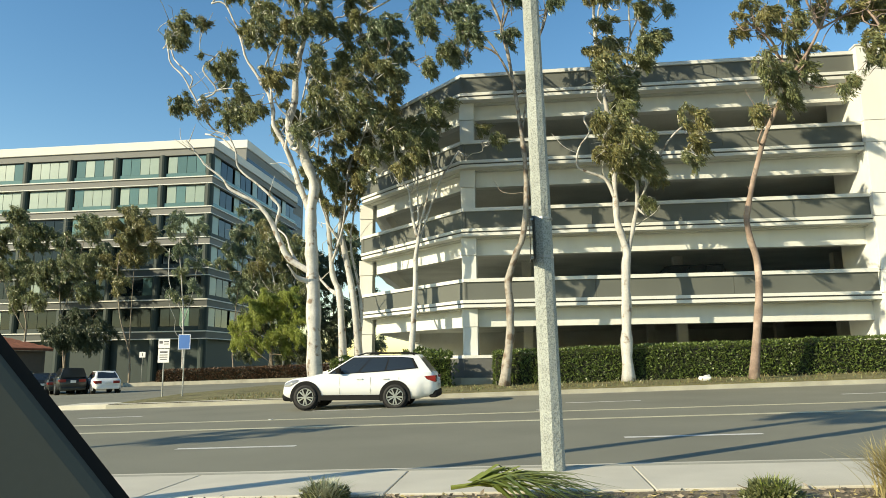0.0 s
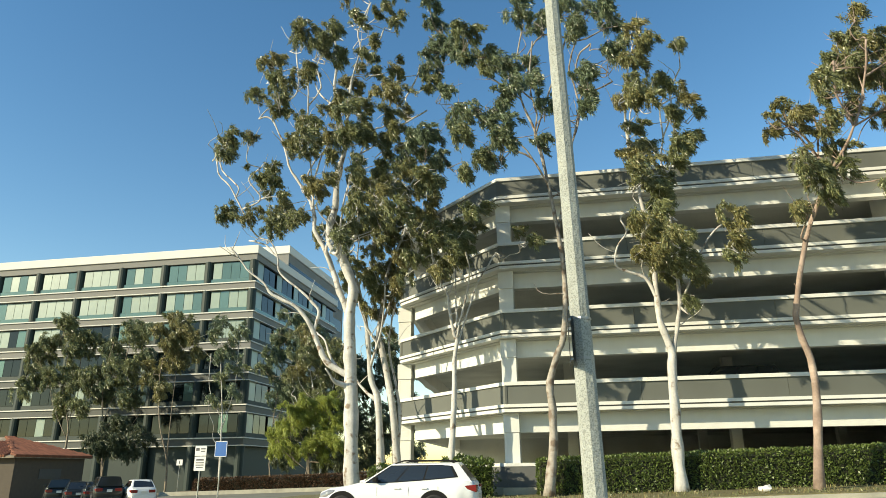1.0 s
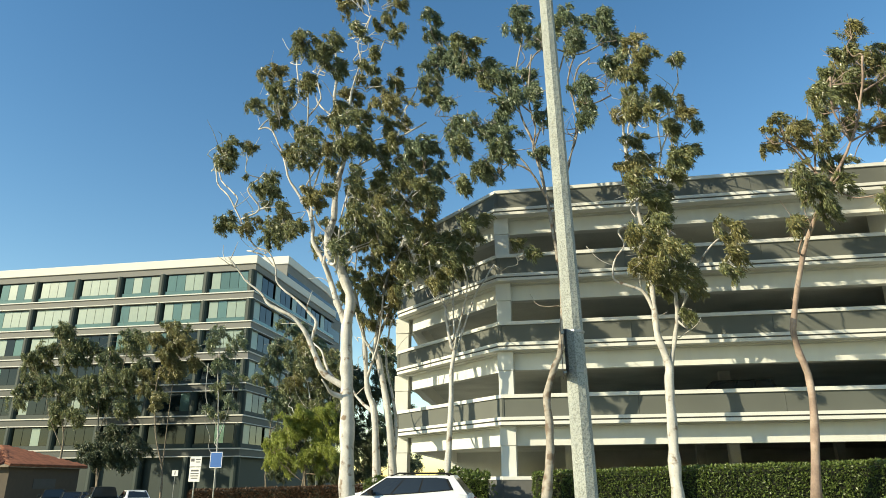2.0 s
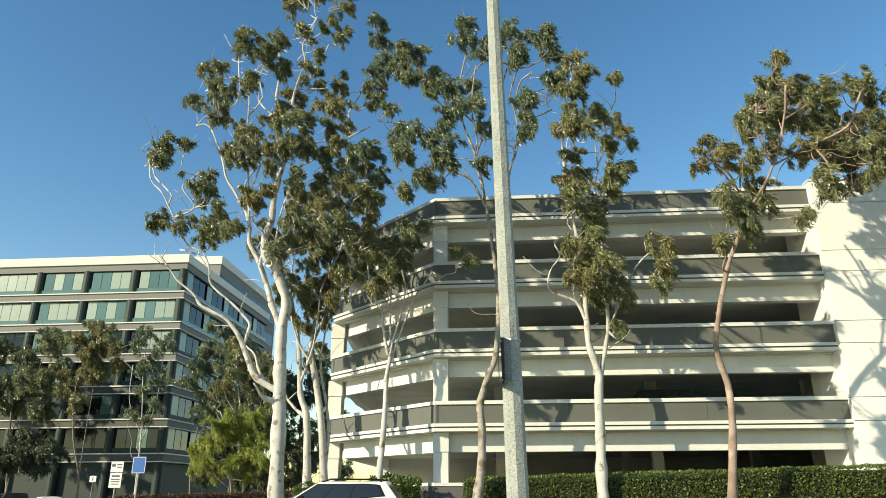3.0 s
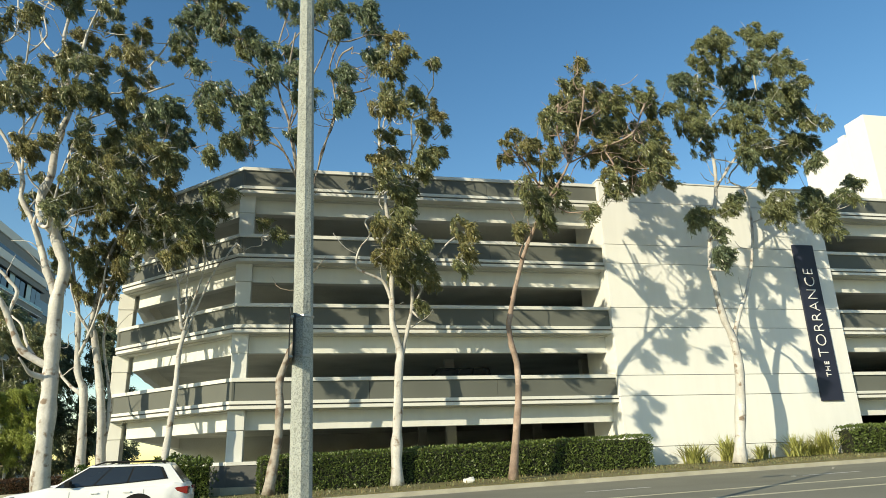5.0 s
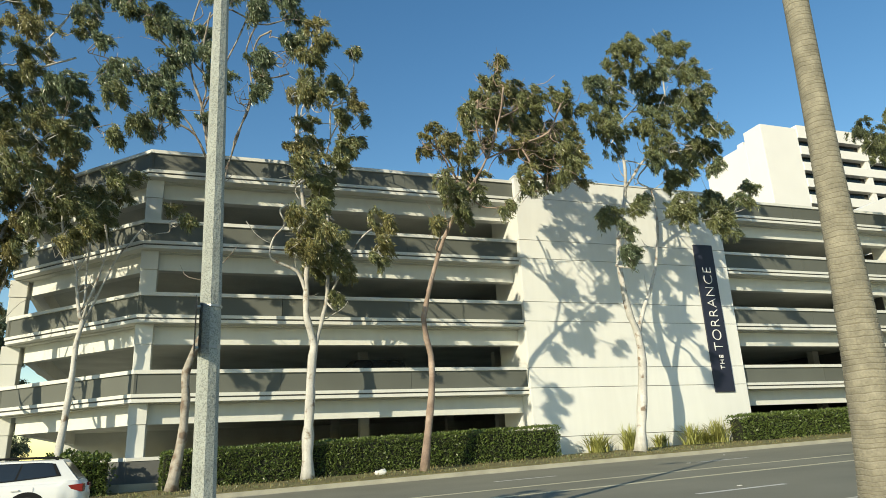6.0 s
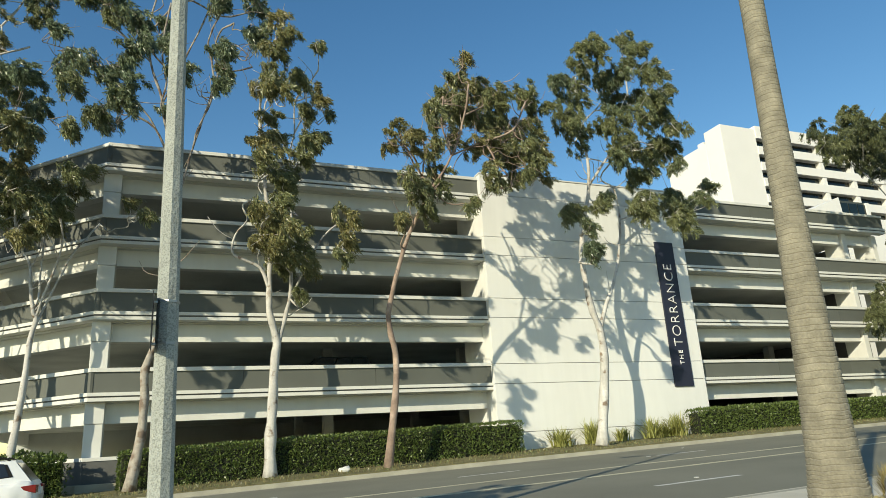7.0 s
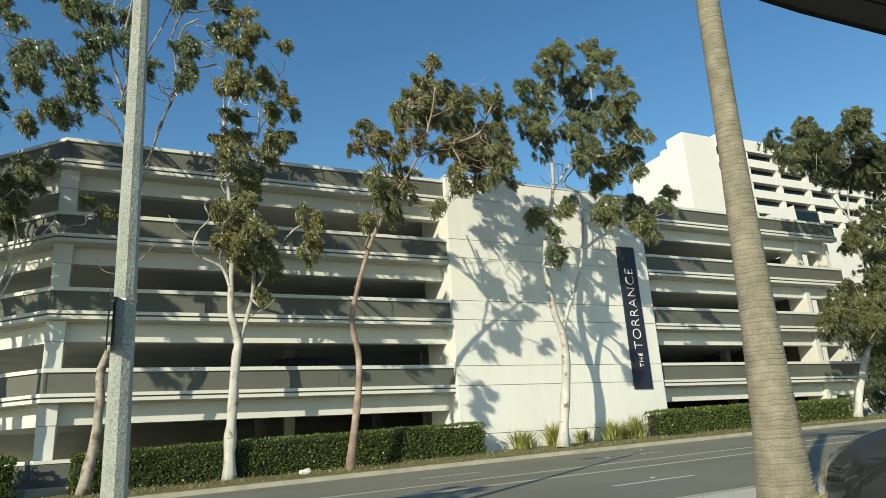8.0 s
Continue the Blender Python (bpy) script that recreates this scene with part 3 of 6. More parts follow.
def curve_points(pts, steps=4):
    """A smooth line through the given points."""
    p = [Vector(q) for q in pts]
    p = [p[0] * 2 - p[1]] + p + [p[-1] * 2 - p[-2]]
    out = []
    for i in range(1, len(p) - 2):
        for k in range(steps):
            t = k / steps
            out.append(0.5 * ((2 * p[i]) + (p[i + 1] - p[i - 1]) * t + (2 * p[i - 1] - 5 * p[i] + 4 * p[i + 1] - p[i + 2]) * t * t
                              + (3 * p[i] - p[i - 1] - 3 * p[i + 1] + p[i + 2]) * t ** 3))
    return out + [p[-2]]


def crooked(a, c, rng):
    """A branch that wanders from a to c in short bends."""
    span = (c - a).length
    bends = max(2, min(6, int(span / 0.45)))
    pts = [a]
    for k in range(1, bends):
        f = k / bends
        pts.append(a.lerp(c, f) + Vector(rng.normal(size=3)) * 0.10 * min(span, 1.8) + Vector((0, 0, -0.10 * span * math.sin(math.pi * f))))
    return curve_points(pts + [c], 3)


def gum(name, label, at, bark, leaf, leaf2, girth, dense, lean=0.0, reach=(-3.8, 1.2)):
    """A gum tree from BOUGHS and TUFTS: bare pale limbs, with leaf clumps held out on thin branches."""
    limbs, clumps = BOUGHS, TUFTS
    rng = np.random.default_rng(int(abs(at[0]) * 100) + 7)
    tree = thing(name, label, "tree", at, group="street trees")
    bm = bmesh.new()
    nodes = []

    # Undoes the scaling about the camera eye that fits limbs to the view.
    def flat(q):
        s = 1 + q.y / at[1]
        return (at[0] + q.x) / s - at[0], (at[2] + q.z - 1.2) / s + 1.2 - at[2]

    for i, limb in enumerate(limbs):
        depth = 0.0 if i == 0 else (0.5 if i % 2 else -0.5)
        high = max(z for _, z in limb)
        pts = []
        if i and nodes:
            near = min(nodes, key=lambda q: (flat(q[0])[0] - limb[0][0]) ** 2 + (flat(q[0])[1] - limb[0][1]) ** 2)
            y0, r0 = near[0].y, min(near[1] * 0.7, girth * 0.48)
        else:
            y0, r0 = 0.0, girth
        for k, (x, z) in enumerate(limb):
            f = k / max(1, len(limb) - 1)
            y = y0 + depth * 1.8 * f + (0.12 * math.sin(3.1 * f + i) if k else 0) + (lean * (z / 9.0) ** 1.3 if not i and z > 0 else 0)
            # Limb points are scaled about the camera eye to fit its view.
            view_scale = 1 + y / at[1]
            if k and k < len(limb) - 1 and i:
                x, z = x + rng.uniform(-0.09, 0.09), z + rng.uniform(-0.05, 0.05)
            pts.append(near[0] if i and not k else ((at[0] + x) * view_scale - at[0], y, (at[2] + z - 1.2) * view_scale + 1.2 - at[2]) if k and z > 2 else (x, y, z))
        line = curve_points(pts)
        total = max(len(line) - 1, 1)
        radii = [max(0.036, r0 * (1 - 0.88 * (k / total) ** (0.8 if i == 0 else 0.7))) * (1 + 0.08 * math.sin(k * 1.7 + i) + 0.22 * max(0.0, noise.noise((k * 1.3, i * 3.7, at[0])))) for k in range(len(line))]
        if i == 0:
            radii[0] *= 1.25
        tube(line, radii, 9, bm)
        nodes += list(zip(line, radii))
    centres, sizes = [], []
    big = max(1.0, at[1] / 31)
    for (x, z, r, *deep) in clumps:
        pool = [q for q in nodes if q[0].z < z + 0.3 and q[0].z > 0.35 * z]
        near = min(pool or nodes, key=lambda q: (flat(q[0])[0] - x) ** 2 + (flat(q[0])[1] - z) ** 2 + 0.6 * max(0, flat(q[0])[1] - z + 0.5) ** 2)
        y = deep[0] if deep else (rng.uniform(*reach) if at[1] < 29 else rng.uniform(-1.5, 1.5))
        view_scale = 1 + y / at[1]                       # scaled about the camera eye, so a clump's depth leaves its view unchanged
        c = Vector(((at[0] + x) * view_scale - at[0], y, (at[2] + z - 1.2) * view_scale + 1.2 - at[2]))
        a = near[0]
        line = crooked(a, c, rng)
        n = len(line)
        r0 = min(near[1] * 0.7, 0.042 + 0.014 * (c - a).length)
        tube(line, [r0 * (1 - 0.6 * k / n) for k in range(n)], 5, bm)
        if rng.random() < 0.55:                       # a second bare branch from another limb
            other = sorted(pool or nodes, key=lambda q: (q[0] - c).length_squared)[min(len(pool or nodes) - 1, int(rng.integers(8, 40)))]
            if (other[0] - c).length < 2.6 * big:
                way = crooked(other[0], c, rng)
                tube(way, [min(other[1] * 0.6, 0.036) * (1 - 0.55 * k / len(way)) for k in range(len(way))], 5, bm)
        nodes.append((line[n // 2], r0 * 0.7))
        for _ in range(5):
            e = c + Vector(rng.normal(size=3)) * r * 0.55
            m2 = c.lerp(e, 0.5) + Vector(rng.normal(size=3)) * 0.06
            s = line[int(rng.integers(n // 2, n))]
            tube([s, m2, e], [0.016, 0.012, 0.006], 4, bm, cap=False)
        centres.append(np.array(c))
        sizes.append(r * 1.04)
    high = [q for q in nodes if q[0].z > 0.32 * max(p[0].z for p in nodes) and q[1] < girth * 0.6]
    for _ in range(3 * len(limbs) if at[1] < 40 else 0):     # bare crooked twigs along the limbs
        a, r = high[int(rng.integers(len(high)))]
        c = a + Vector((rng.normal() * 0.7, rng.normal() * 0.6, rng.uniform(0.1, 1.2)))
        way = crooked(a, c, rng)
        tube(way, [min(r * 0.6, 0.026) * (1 - 0.7 * k / len(way)) for k in range(len(way))], 4, bm)
    for v in bm.verts:
        v.co += noise.noise_vector(v.co * 2.6 + Vector(at)) * (0.035 if v.co.z > 0.3 else 0.0)
    trunk = part("trunk", bm, bark, tree, smooth=True)
    P, D, M = sprays(centres, sizes, rng, dense, 128, big)
    n = len(P)
    L = rng.uniform(0.085, 0.18, n) * big ** 0.85
    W = rng.uniform(0.029, 0.050, n) * big ** 0.85
    patch = np.sin(M[:, 0] * 1.9 + at[0]) + np.sin(M[:, 2] * 1.6 + 1.3) + rng.normal(size=n) * 0.7
    cloud("crown", P, D, L, W, (leaf, leaf2), tree, pick=(patch > 0.75), slim=True)
    return tree


def hedge_box(name, label, x0, x1, y0, y1, high, leaf, base, seed, round_ends=0.25, n=None, size=0.075, uneven=0.05, group="hedges"):
    """A clipped hedge: a dark inner body with a skin of small leaves that stand off it unevenly."""
    rng = np.random.default_rng(seed)
    ob = thing(name, label, "hedge", ((x0 + x1) / 2, (y0 + y1) / 2, base), group=group)
    hx, hy = (x1 - x0) / 2, (y1 - y0) / 2
    tilt = slope(x1) - slope(x0)
    bm = bmesh.new()
    rows = []
    steps = max(6, int(hx * 4))
    for i in range(steps + 1):
        x = -hx + 0.08 + (2 * hx - 0.16) * i / steps
        dz = tilt * x / (2 * hx)
        top = high - 0.09 + uneven * noise.noise((x * 0.9, seed, 0)) * 1.5
        e = min(1.0, (hx - abs(x)) / round_ends + 0.35)
        rows.append([bm.verts.new((x, yy, zz + dz)) for yy, zz in ((-hy * e + 0.07, -0.1), (-hy * e + 0.06, top * 0.9), (0, top), (hy * e - 0.06, top * 0.9), (hy * e - 0.07, -0.1))])
    for a, b in zip(rows, rows[1:]):
        for k in range(4):
            bm.faces.new((a[k], b[k], b[k + 1], a[k + 1]))
    bm.faces.new(rows[0])
    bm.faces.new(rows[-1][::-1])
    # The core is near black: shade between the leaves put into its colour.
    part("inner_mass", bm, DARKCORE, ob, "dark core, shade put into its colour")
    area = 2 * hx * (2 * high + 2 * hy)
    n = n or int(area * 420)
    u = rng.uniform(-1, 1, n)
    which = rng.random(n)
    x = u * hx
    y = np.where(which < 0.62, -hy, rng.uniform(-hy, hy, n))
    z = np.where(which < 0.62, rng.uniform(0.0, 1, n) * high, high)
    back = which > 0.95
    y[back] = hy
    z[back] = rng.uniform(0, high, back.sum())
    ends = (which > 0.58) & (which < 0.62)
    x[ends] = np.sign(u[ends]) * hx
    y[ends] = rng.uniform(-hy, hy, ends.sum())
    lump = np.array([noise.noise((a * 1.3 + seed, b * 1.7, c * 1.7)) for a, b, c in zip(x, y, z)])
    fine = np.array([noise.noise((a * 4.3 + seed, b * 4.7, c * 4.7)) for a, b, c in zip(x, y, z)])
    N = np.stack([np.where(ends, np.sign(u), 0), np.where(which < 0.62, -1.0, 0), np.where(which >= 0.62, 1.0, 0.15)], 1)
    P = np.stack([x, y, z + tilt * x / (2 * hx)], 1) + N * (uneven * (lump * 1.2 + fine * 0.8))[:, None]
    corner = (z > high * 0.9) & (np.abs(y) > hy * 0.85)
    P[corner, 2] -= 0.04
    endround = np.abs(x) > hx - round_ends
    P[endround, 1] *= 0.9
    D = unit(N * 0.5 + rng.normal(size=(n, 3)) * 0.6 + np.array((0, 0, 0.2)))
    cloud("leaves", P, D, rng.uniform(0.6, 1.3, n) * size, rng.uniform(0.35, 0.6, n) * size, (leaf,), ob, bend=0.3)
    return ob


def blades(name, label, at, count, high, spread, width, mats, seed, category="plant", arch=0.5, stiff=False, part_name="foliage", group="", droop=1.0):
    """A tussock or rosette of long arching blades out of one crown."""
    rng = np.random.default_rng(seed)
    ob = thing(name, label, category, at, group=group)
    bm = bmesh.new()
    for _ in range(count):
        a = rng.uniform(0, 2 * math.pi)
        lean = spread * (0.15 + 0.85 * rng.random())
        h = high * rng.uniform(0.6, 1.05)
        w = width * rng.uniform(0.7, 1.2)
        root = Vector((rng.normal() * spread * 0.16, rng.normal() * spread * 0.16, 0))
        out = Vector((math.cos(a), math.sin(a), 0))
        sidev = Vector((-math.sin(a), math.cos(a), 0))
        prev = None
        steps = 4
        for k in range(steps + 1):
            f = k / steps
            z = h * (f - (0 if stiff else arch * droop * (lean / max(spread, 1e-6)) * f * f * 0.8))
            p = root + out * lean * (f if stiff else f ** 1.5) + Vector((0, 0, z))
            ww = w * (1 - f) ** 0.6 / 2 + 0.0006
            cur = (bm.verts.new(p - sidev * ww), bm.verts.new(p + sidev * ww))
            if prev:
                bm.faces.new((prev[0], prev[1], cur[1], cur[0]))
            prev = cur
    part(part_name, bm, mats, ob)["kind"] = "stuff"
    return ob


def shrub(name, label, at, size, leaf, seed, n=2500, leaf_size=0.07, category="shrub", group=""):
    """A loose low bush: a few stems and a lumpy leaf mass."""
    rng = np.random.default_rng(seed)
    ob = thing(name, label, category, at, group=group)
    sx, sy, sz = size
    bm = bmesh.new()
    for _ in range(7):
        e = Vector((rng.normal() * sx * 0.45, rng.normal() * sy * 0.45, sz * rng.uniform(0.5, 0.9)))
        tube([(0, 0, -0.05), e * 0.5 + Vector((0, 0, 0.05 * sz)), e], [0.03 * sz + 0.004, 0.02 * sz + 0.003, 0.004], 5, bm)
    part("stems", bm, BARK_D, ob)
    P = unit(rng.normal(size=(n, 3)))
    P[:, 2] = np.abs(P[:, 2])
    lump = np.array([noise.noise((p[0] * 2.2 + seed, p[1] * 2.2, p[2] * 2.2)) for p in P])
    P = P * (0.55 + 0.45 * rng.random((n, 1)) ** 0.4) * (1 + 0.45 * lump[:, None]) * np.array((sx, sy, sz))
    D = unit(P / np.array((sx, sy, sz)) * 0.8 + rng.normal(size=(n, 3)) * 0.5 + np.array((0, 0, 0.3)))
    cloud("leaves", P, D, rng.uniform(0.6, 1.3, n) * leaf_size, rng.uniform(0.3, 0.5, n) * leaf_size, (leaf,), ob)
    return ob

# ---- trees ----
def limb(*line):
    BOUGHS.append(line)


def clump(*places):
    TUFTS.extend(places)


def scatter(cx, cz, rx, rz, count, seed, small=0.32, large=0.48):
    """Small leaf clumps spread evenly through a round crown."""
    r = random.Random(seed)
    for _ in range(count * 12):
        a, f = r.uniform(0, 2 * math.pi), r.random() ** 0.5
        x, z = cx + rx * f * math.cos(a), cz + rz * f * math.sin(a)
        if count and min((x - c[0]) ** 2 + (z - c[1]) ** 2 for c in TUFTS) > 0.2 and z > cz - 0.75 * rz:
            TUFTS.append((x, z, r.uniform(small, large)))
            count -= 1


BOUGHS, TUFTS = [], []
limb((0.0, 0.0), (-0.27, 0.7), (-0.35, 2.96), (-0.41, 4.46), (-0.51, 6.02), (-0.56, 7.4), (-0.44, 8.58), (-0.81, 9.56), (-1.02, 10.05), (-1.47, 10.56), (-1.63, 11.45), (-1.38, 12.35), (-1.36, 13.94), (-1.04, 15.31), (-1.33, 16.58), (-1.25, 16.43), (-1.53, 17.41), (-1.67, 18.76), (-1.6, 19.76), (-1.81, 21.72))
limb((-0.6, 7.28), (-1.1, 8.47), (-1.32, 9.32), (-1.8, 10.31), (-2.24, 11.32), (-2.34, 12.1), (-2.63, 12.75), (-3.17, 13.69), (-3.63, 14.51), (-3.95, 15.48), (-4.46, 16.61), (-4.9, 17.27), (-5.38, 17.26))
limb((-0.59, 5.03), (-1.38, 5.4), (-1.92, 6.21), (-2.14, 6.95), (-2.56, 7.51), (-3.07, 7.94), (-4.06, 8.53), (-4.65, 9.11), (-5.28, 9.61), (-5.95, 10.36), (-6.26, 10.86))
limb((-2.11, 6.9), (-2.03, 7.65), (-2.32, 8.24), (-2.96, 8.73), (-3.72, 9.44), (-3.95, 10.19), (-4.38, 10.94), (-5.15, 11.36), (-5.95, 12.66), (-6.62, 13.86), (-7.21, 14.54), (-7.41, 15.51))
limb((-1.01, 10.0), (-0.7, 10.65), (-0.41, 11.18), (-0.54, 12.08), (-0.38, 13.13), (-0.33, 14.2))
limb((-2.63, 12.75), (-2.76, 13.96), (-2.55, 14.77), (-1.97, 15.43), (-1.56, 16.32))
limb((-1.32, 9.32), (-1.7, 10.31), (-1.58, 11.42), (-2.04, 12.15), (-2.32, 12.62))
limb((-0.88, 5.24), (-1.29, 5.8), (-1.53, 6.35), (-1.98, 6.76))
limb((-0.53, 4.42), (-1.05, 4.73), (-1.55, 5.24))
limb((-3.95, 10.19), (-4.63, 10.84), (-5.35, 11.1))
limb((-0.76, 9.56), (-1.07, 10.55), (-1.17, 11.7), (-0.92, 13.13))
limb((-5.97, 13.27), (-6.2, 13.83), (-6.98, 14.66), (-7.22, 15.44))
limb((-5.85, 12.7), (-4.99, 13.12), (-5.62, 14.1), (-5.1, 14.67))
limb((-5.38, 17.26), (-4.97, 17.72), (-3.84, 18.21), (-3.39, 18.92), (-3.76, 20.5), (-3.74, 21.39))
limb((-2.46, 12.22), (-2.73, 14.64), (-2.9, 16.71), (-3.01, 18.04), (-3.14, 19.76))
limb((-2.98, 17.76), (-2.42, 18.58), (-2.59, 19.7), (-2.34, 20.55))
limb((-2.56, 13.41), (-2.11, 15.06), (-1.44, 15.97))
limb((-0.88, 10.03), (-0.34, 11.11), (-0.32, 12.37), (-0.83, 13.02), (-0.59, 13.89), (-0.22, 14.92), (0.29, 15.98), (0.87, 16.22), (1.85, 17.6), (2.26, 18.53), (2.47, 19.2))
limb((-1.21, 15.8), (-0.84, 18.33), (-0.74, 19.17), (-0.5, 20.52), (-0.55, 21.51), (-0.01, 22.96))
limb((-0.54, 20.17), (0.26, 20.54), (0.76, 21.53))
limb((-0.22, 14.92), (0.71, 15.51), (1.62, 16.16), (2.8, 16.79))
limb((-1.53, 17.32), (-2.25, 18.15), (-2.64, 18.82))
clump((-7.2, 16.7, 0.76), (-7.2, 15.7, 0.48), (-5.7, 16.2, 0.4), (-4.7, 14.5, 0.77), (-5.9, 12.4, 0.92), (-4.2, 12.1, 0.9), (-5.1, 20.4, 0.77), (-4.7, 19.2, 0.76), (-5.5, 18.5, 0.6), (-4.4, 17.7, 0.67), (-3.5, 22.0, 0.77), (-2.6, 21.3, 0.68))
clump((-1.6, 20.5, 0.54), (-1.0, 24.1, 0.77), (0.2, 24.7, 0.69), (1.4, 23.7, 0.67), (-0.7, 22.2, 0.59), (0.7, 22.7, 0.54), (1.4, 21.9, 0.47), (0.2, 20.9, 0.4), (-3.5, 16.6, 0.78), (-3.0, 15.5, 0.64), (-2.0, 17.4, 0.52), (-0.9, 18.4, 0.73))
clump((-0.3, 17.4, 0.56), (-1.1, 16.1, 0.76), (0.3, 15.7, 0.87), (-1.8, 22.0, 0.44), (-3.1, 20.1, 0.38), (-2.3, 20.7, 0.32), (-1.8, 15.0, 0.5), (-0.3, 14.4, 0.59), (-2.3, 13.5, 0.5), (-0.2, 13.0, 0.58), (-1.6, 12.0, 0.54), (0.4, 12.9, 0.63))
clump((-0.6, 11.7, 0.43), (1.1, 19.1, 0.64), (1.3, 18.1, 0.63), (0.6, 18.4, 0.51), (0.9, 16.8, 0.63), (-1.9, 16.2, 0.46), (1.8, 16.9, 0.5))
scatter(-1.0, 15.8, 4.5, 5.3, 38, 4)
scatter(-0.2, 13.0, 2.0, 3.2, 9, 5, 0.35, 0.6)
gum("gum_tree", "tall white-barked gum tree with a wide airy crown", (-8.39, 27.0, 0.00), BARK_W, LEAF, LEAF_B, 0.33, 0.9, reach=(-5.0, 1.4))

BOUGHS, TUFTS = [], []
limb((0.0, 0.0), (0.25, 1.74), (0.31, 2.9), (0.28, 4.15), (0.63, 5.21), (0.94, 6.08), (1.1, 8.13), (0.97, 10.05), (0.69, 12.35), (0.31, 14.79), (-0.25, 16.54), (-0.37, 18.32), (0.02, 20.44))
limb((0.93, 10.06), (1.38, 12.04), (1.73, 13.86), (2.22, 16.03), (2.61, 17.44))
limb((0.69, 12.35), (-0.21, 14.01), (-1.04, 15.18), (-2.04, 15.83))
limb((0.31, 14.79), (1.31, 17.56), (2.08, 19.9))
limb((-0.25, 16.54), (-1.49, 17.83), (-2.79, 19.18), (-3.87, 20.56))
limb((-0.38, 18.02), (0.91, 19.72), (2.42, 19.25), (3.72, 19.72))
limb((1.54, 13.07), (1.59, 13.74), (2.06, 15.07), (2.17, 15.88), (2.11, 17.15), (1.99, 17.86), (2.04, 18.68), (2.41, 19.44))
limb((2.13, 17.26), (2.54, 17.65), (3.03, 17.78))
limb((2.13, 17.38), (2.45, 18.46), (2.95, 18.98))
limb((1.85, 16.46), (2.91, 16.6), (3.75, 16.96))
limb((0.87, 12.54), (0.07, 13.6), (-0.88, 14.25), (-1.37, 14.89))
limb((-1.24, 15.46), (-1.96, 15.99), (-2.47, 16.56), (-3.08, 16.71))
limb((0.86, 13.59), (0.25, 14.7), (0.44, 15.72), (0.13, 16.75), (0.17, 18.15), (0.41, 19.48))
limb((0.13, 16.58), (-0.65, 17.69), (-0.92, 18.55))
clump((-0.0, 22.2, 0.62), (0.0, 21.0, 0.69), (0.7, 20.3, 0.77), (1.6, 21.3, 0.61), (2.1, 20.6, 0.72), (2.5, 19.8, 0.66), (3.0, 20.8, 0.52), (3.9, 20.9, 0.52), (3.8, 20.0, 0.58), (4.0, 18.9, 0.57), (3.8, 18.1, 0.41), (2.5, 17.7, 0.57))
clump((2.6, 16.7, 0.5), (2.5, 16.0, 0.36), (-0.9, 18.3, 0.72), (-0.8, 17.2, 0.66), (0.0, 18.2, 0.66), (0.3, 17.3, 0.66), (0.7, 16.4, 0.51), (-1.1, 15.4, 0.74), (-1.1, 14.5, 0.41), (0.6, 14.4, 0.5), (-4.3, 22.3, 0.47), (-4.2, 20.9, 0.72))
clump((-3.8, 19.6, 0.85), (-4.3, 18.6, 0.6), (-3.4, 20.1, 0.63), (-2.5, 20.4, 0.55), (-2.8, 19.1, 0.69), (-1.8, 18.9, 0.68), (-3.8, 17.4, 0.44), (-3.4, 16.1, 0.67), (-2.2, 16.1, 0.59), (-4.7, 14.8, 0.84), (-4.2, 13.8, 0.71), (-5.8, 14.0, 0.62))
clump((-3.0, 13.3, 0.51), (-4.2, 12.8, 0.58), (-2.0, 14.3, 0.65), (-1.6, 13.6, 0.41), (-1.4, 16.6, 0.57), (-2.9, 15.0, 0.47))
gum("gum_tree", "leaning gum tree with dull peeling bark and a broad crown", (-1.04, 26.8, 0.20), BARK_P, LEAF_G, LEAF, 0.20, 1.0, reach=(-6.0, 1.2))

BOUGHS, TUFTS = [], []
limb((0.0, 0.0), (0.0, 1.25), (0.06, 2.74), (0.12, 4.38), (0.19, 5.01), (-0.08, 6.1), (-0.13, 7.11), (-0.12, 9.32), (-0.32, 11.29), (-0.55, 13.38), (-0.6, 14.73), (-0.52, 16.41), (0.05, 18.7))
limb((0.16, 4.8), (0.55, 6.08), (0.76, 7.19), (0.8, 9.75), (0.68, 11.74), (0.64, 13.56), (1.3, 15.4), (1.24, 17.11))
limb((0.03, 7.2), (-0.47, 7.99), (-1.61, 8.54), (-1.45, 9.35), (-1.11, 9.97), (-1.21, 10.55), (-0.87, 10.8))
limb((-1.11, 9.97), (-0.7, 10.4), (-0.44, 10.67))
limb((0.65, 6.97), (1.97, 9.45), (2.99, 10.24))
limb((-0.63, 12.97), (-0.66, 13.75), (-0.48, 14.87), (-0.25, 15.69), (0.27, 16.76))
limb((0.28, 14.09), (0.84, 15.6), (1.42, 16.42), (1.88, 17.27))
limb((0.84, 15.6), (1.68, 15.88), (2.17, 15.47))
clump((-0.3, 16.6, 0.63), (0.3, 16.2, 0.55), (-0.7, 15.9, 0.49), (0.2, 19.0, 0.76), (-0.0, 18.1, 0.57), (1.9, 18.6, 0.31), (1.2, 16.7, 0.49), (1.9, 16.0, 0.43), (2.3, 15.2, 0.26), (1.3, 15.2, 0.48), (1.4, 14.1, 0.6), (1.8, 14.0, 0.38))
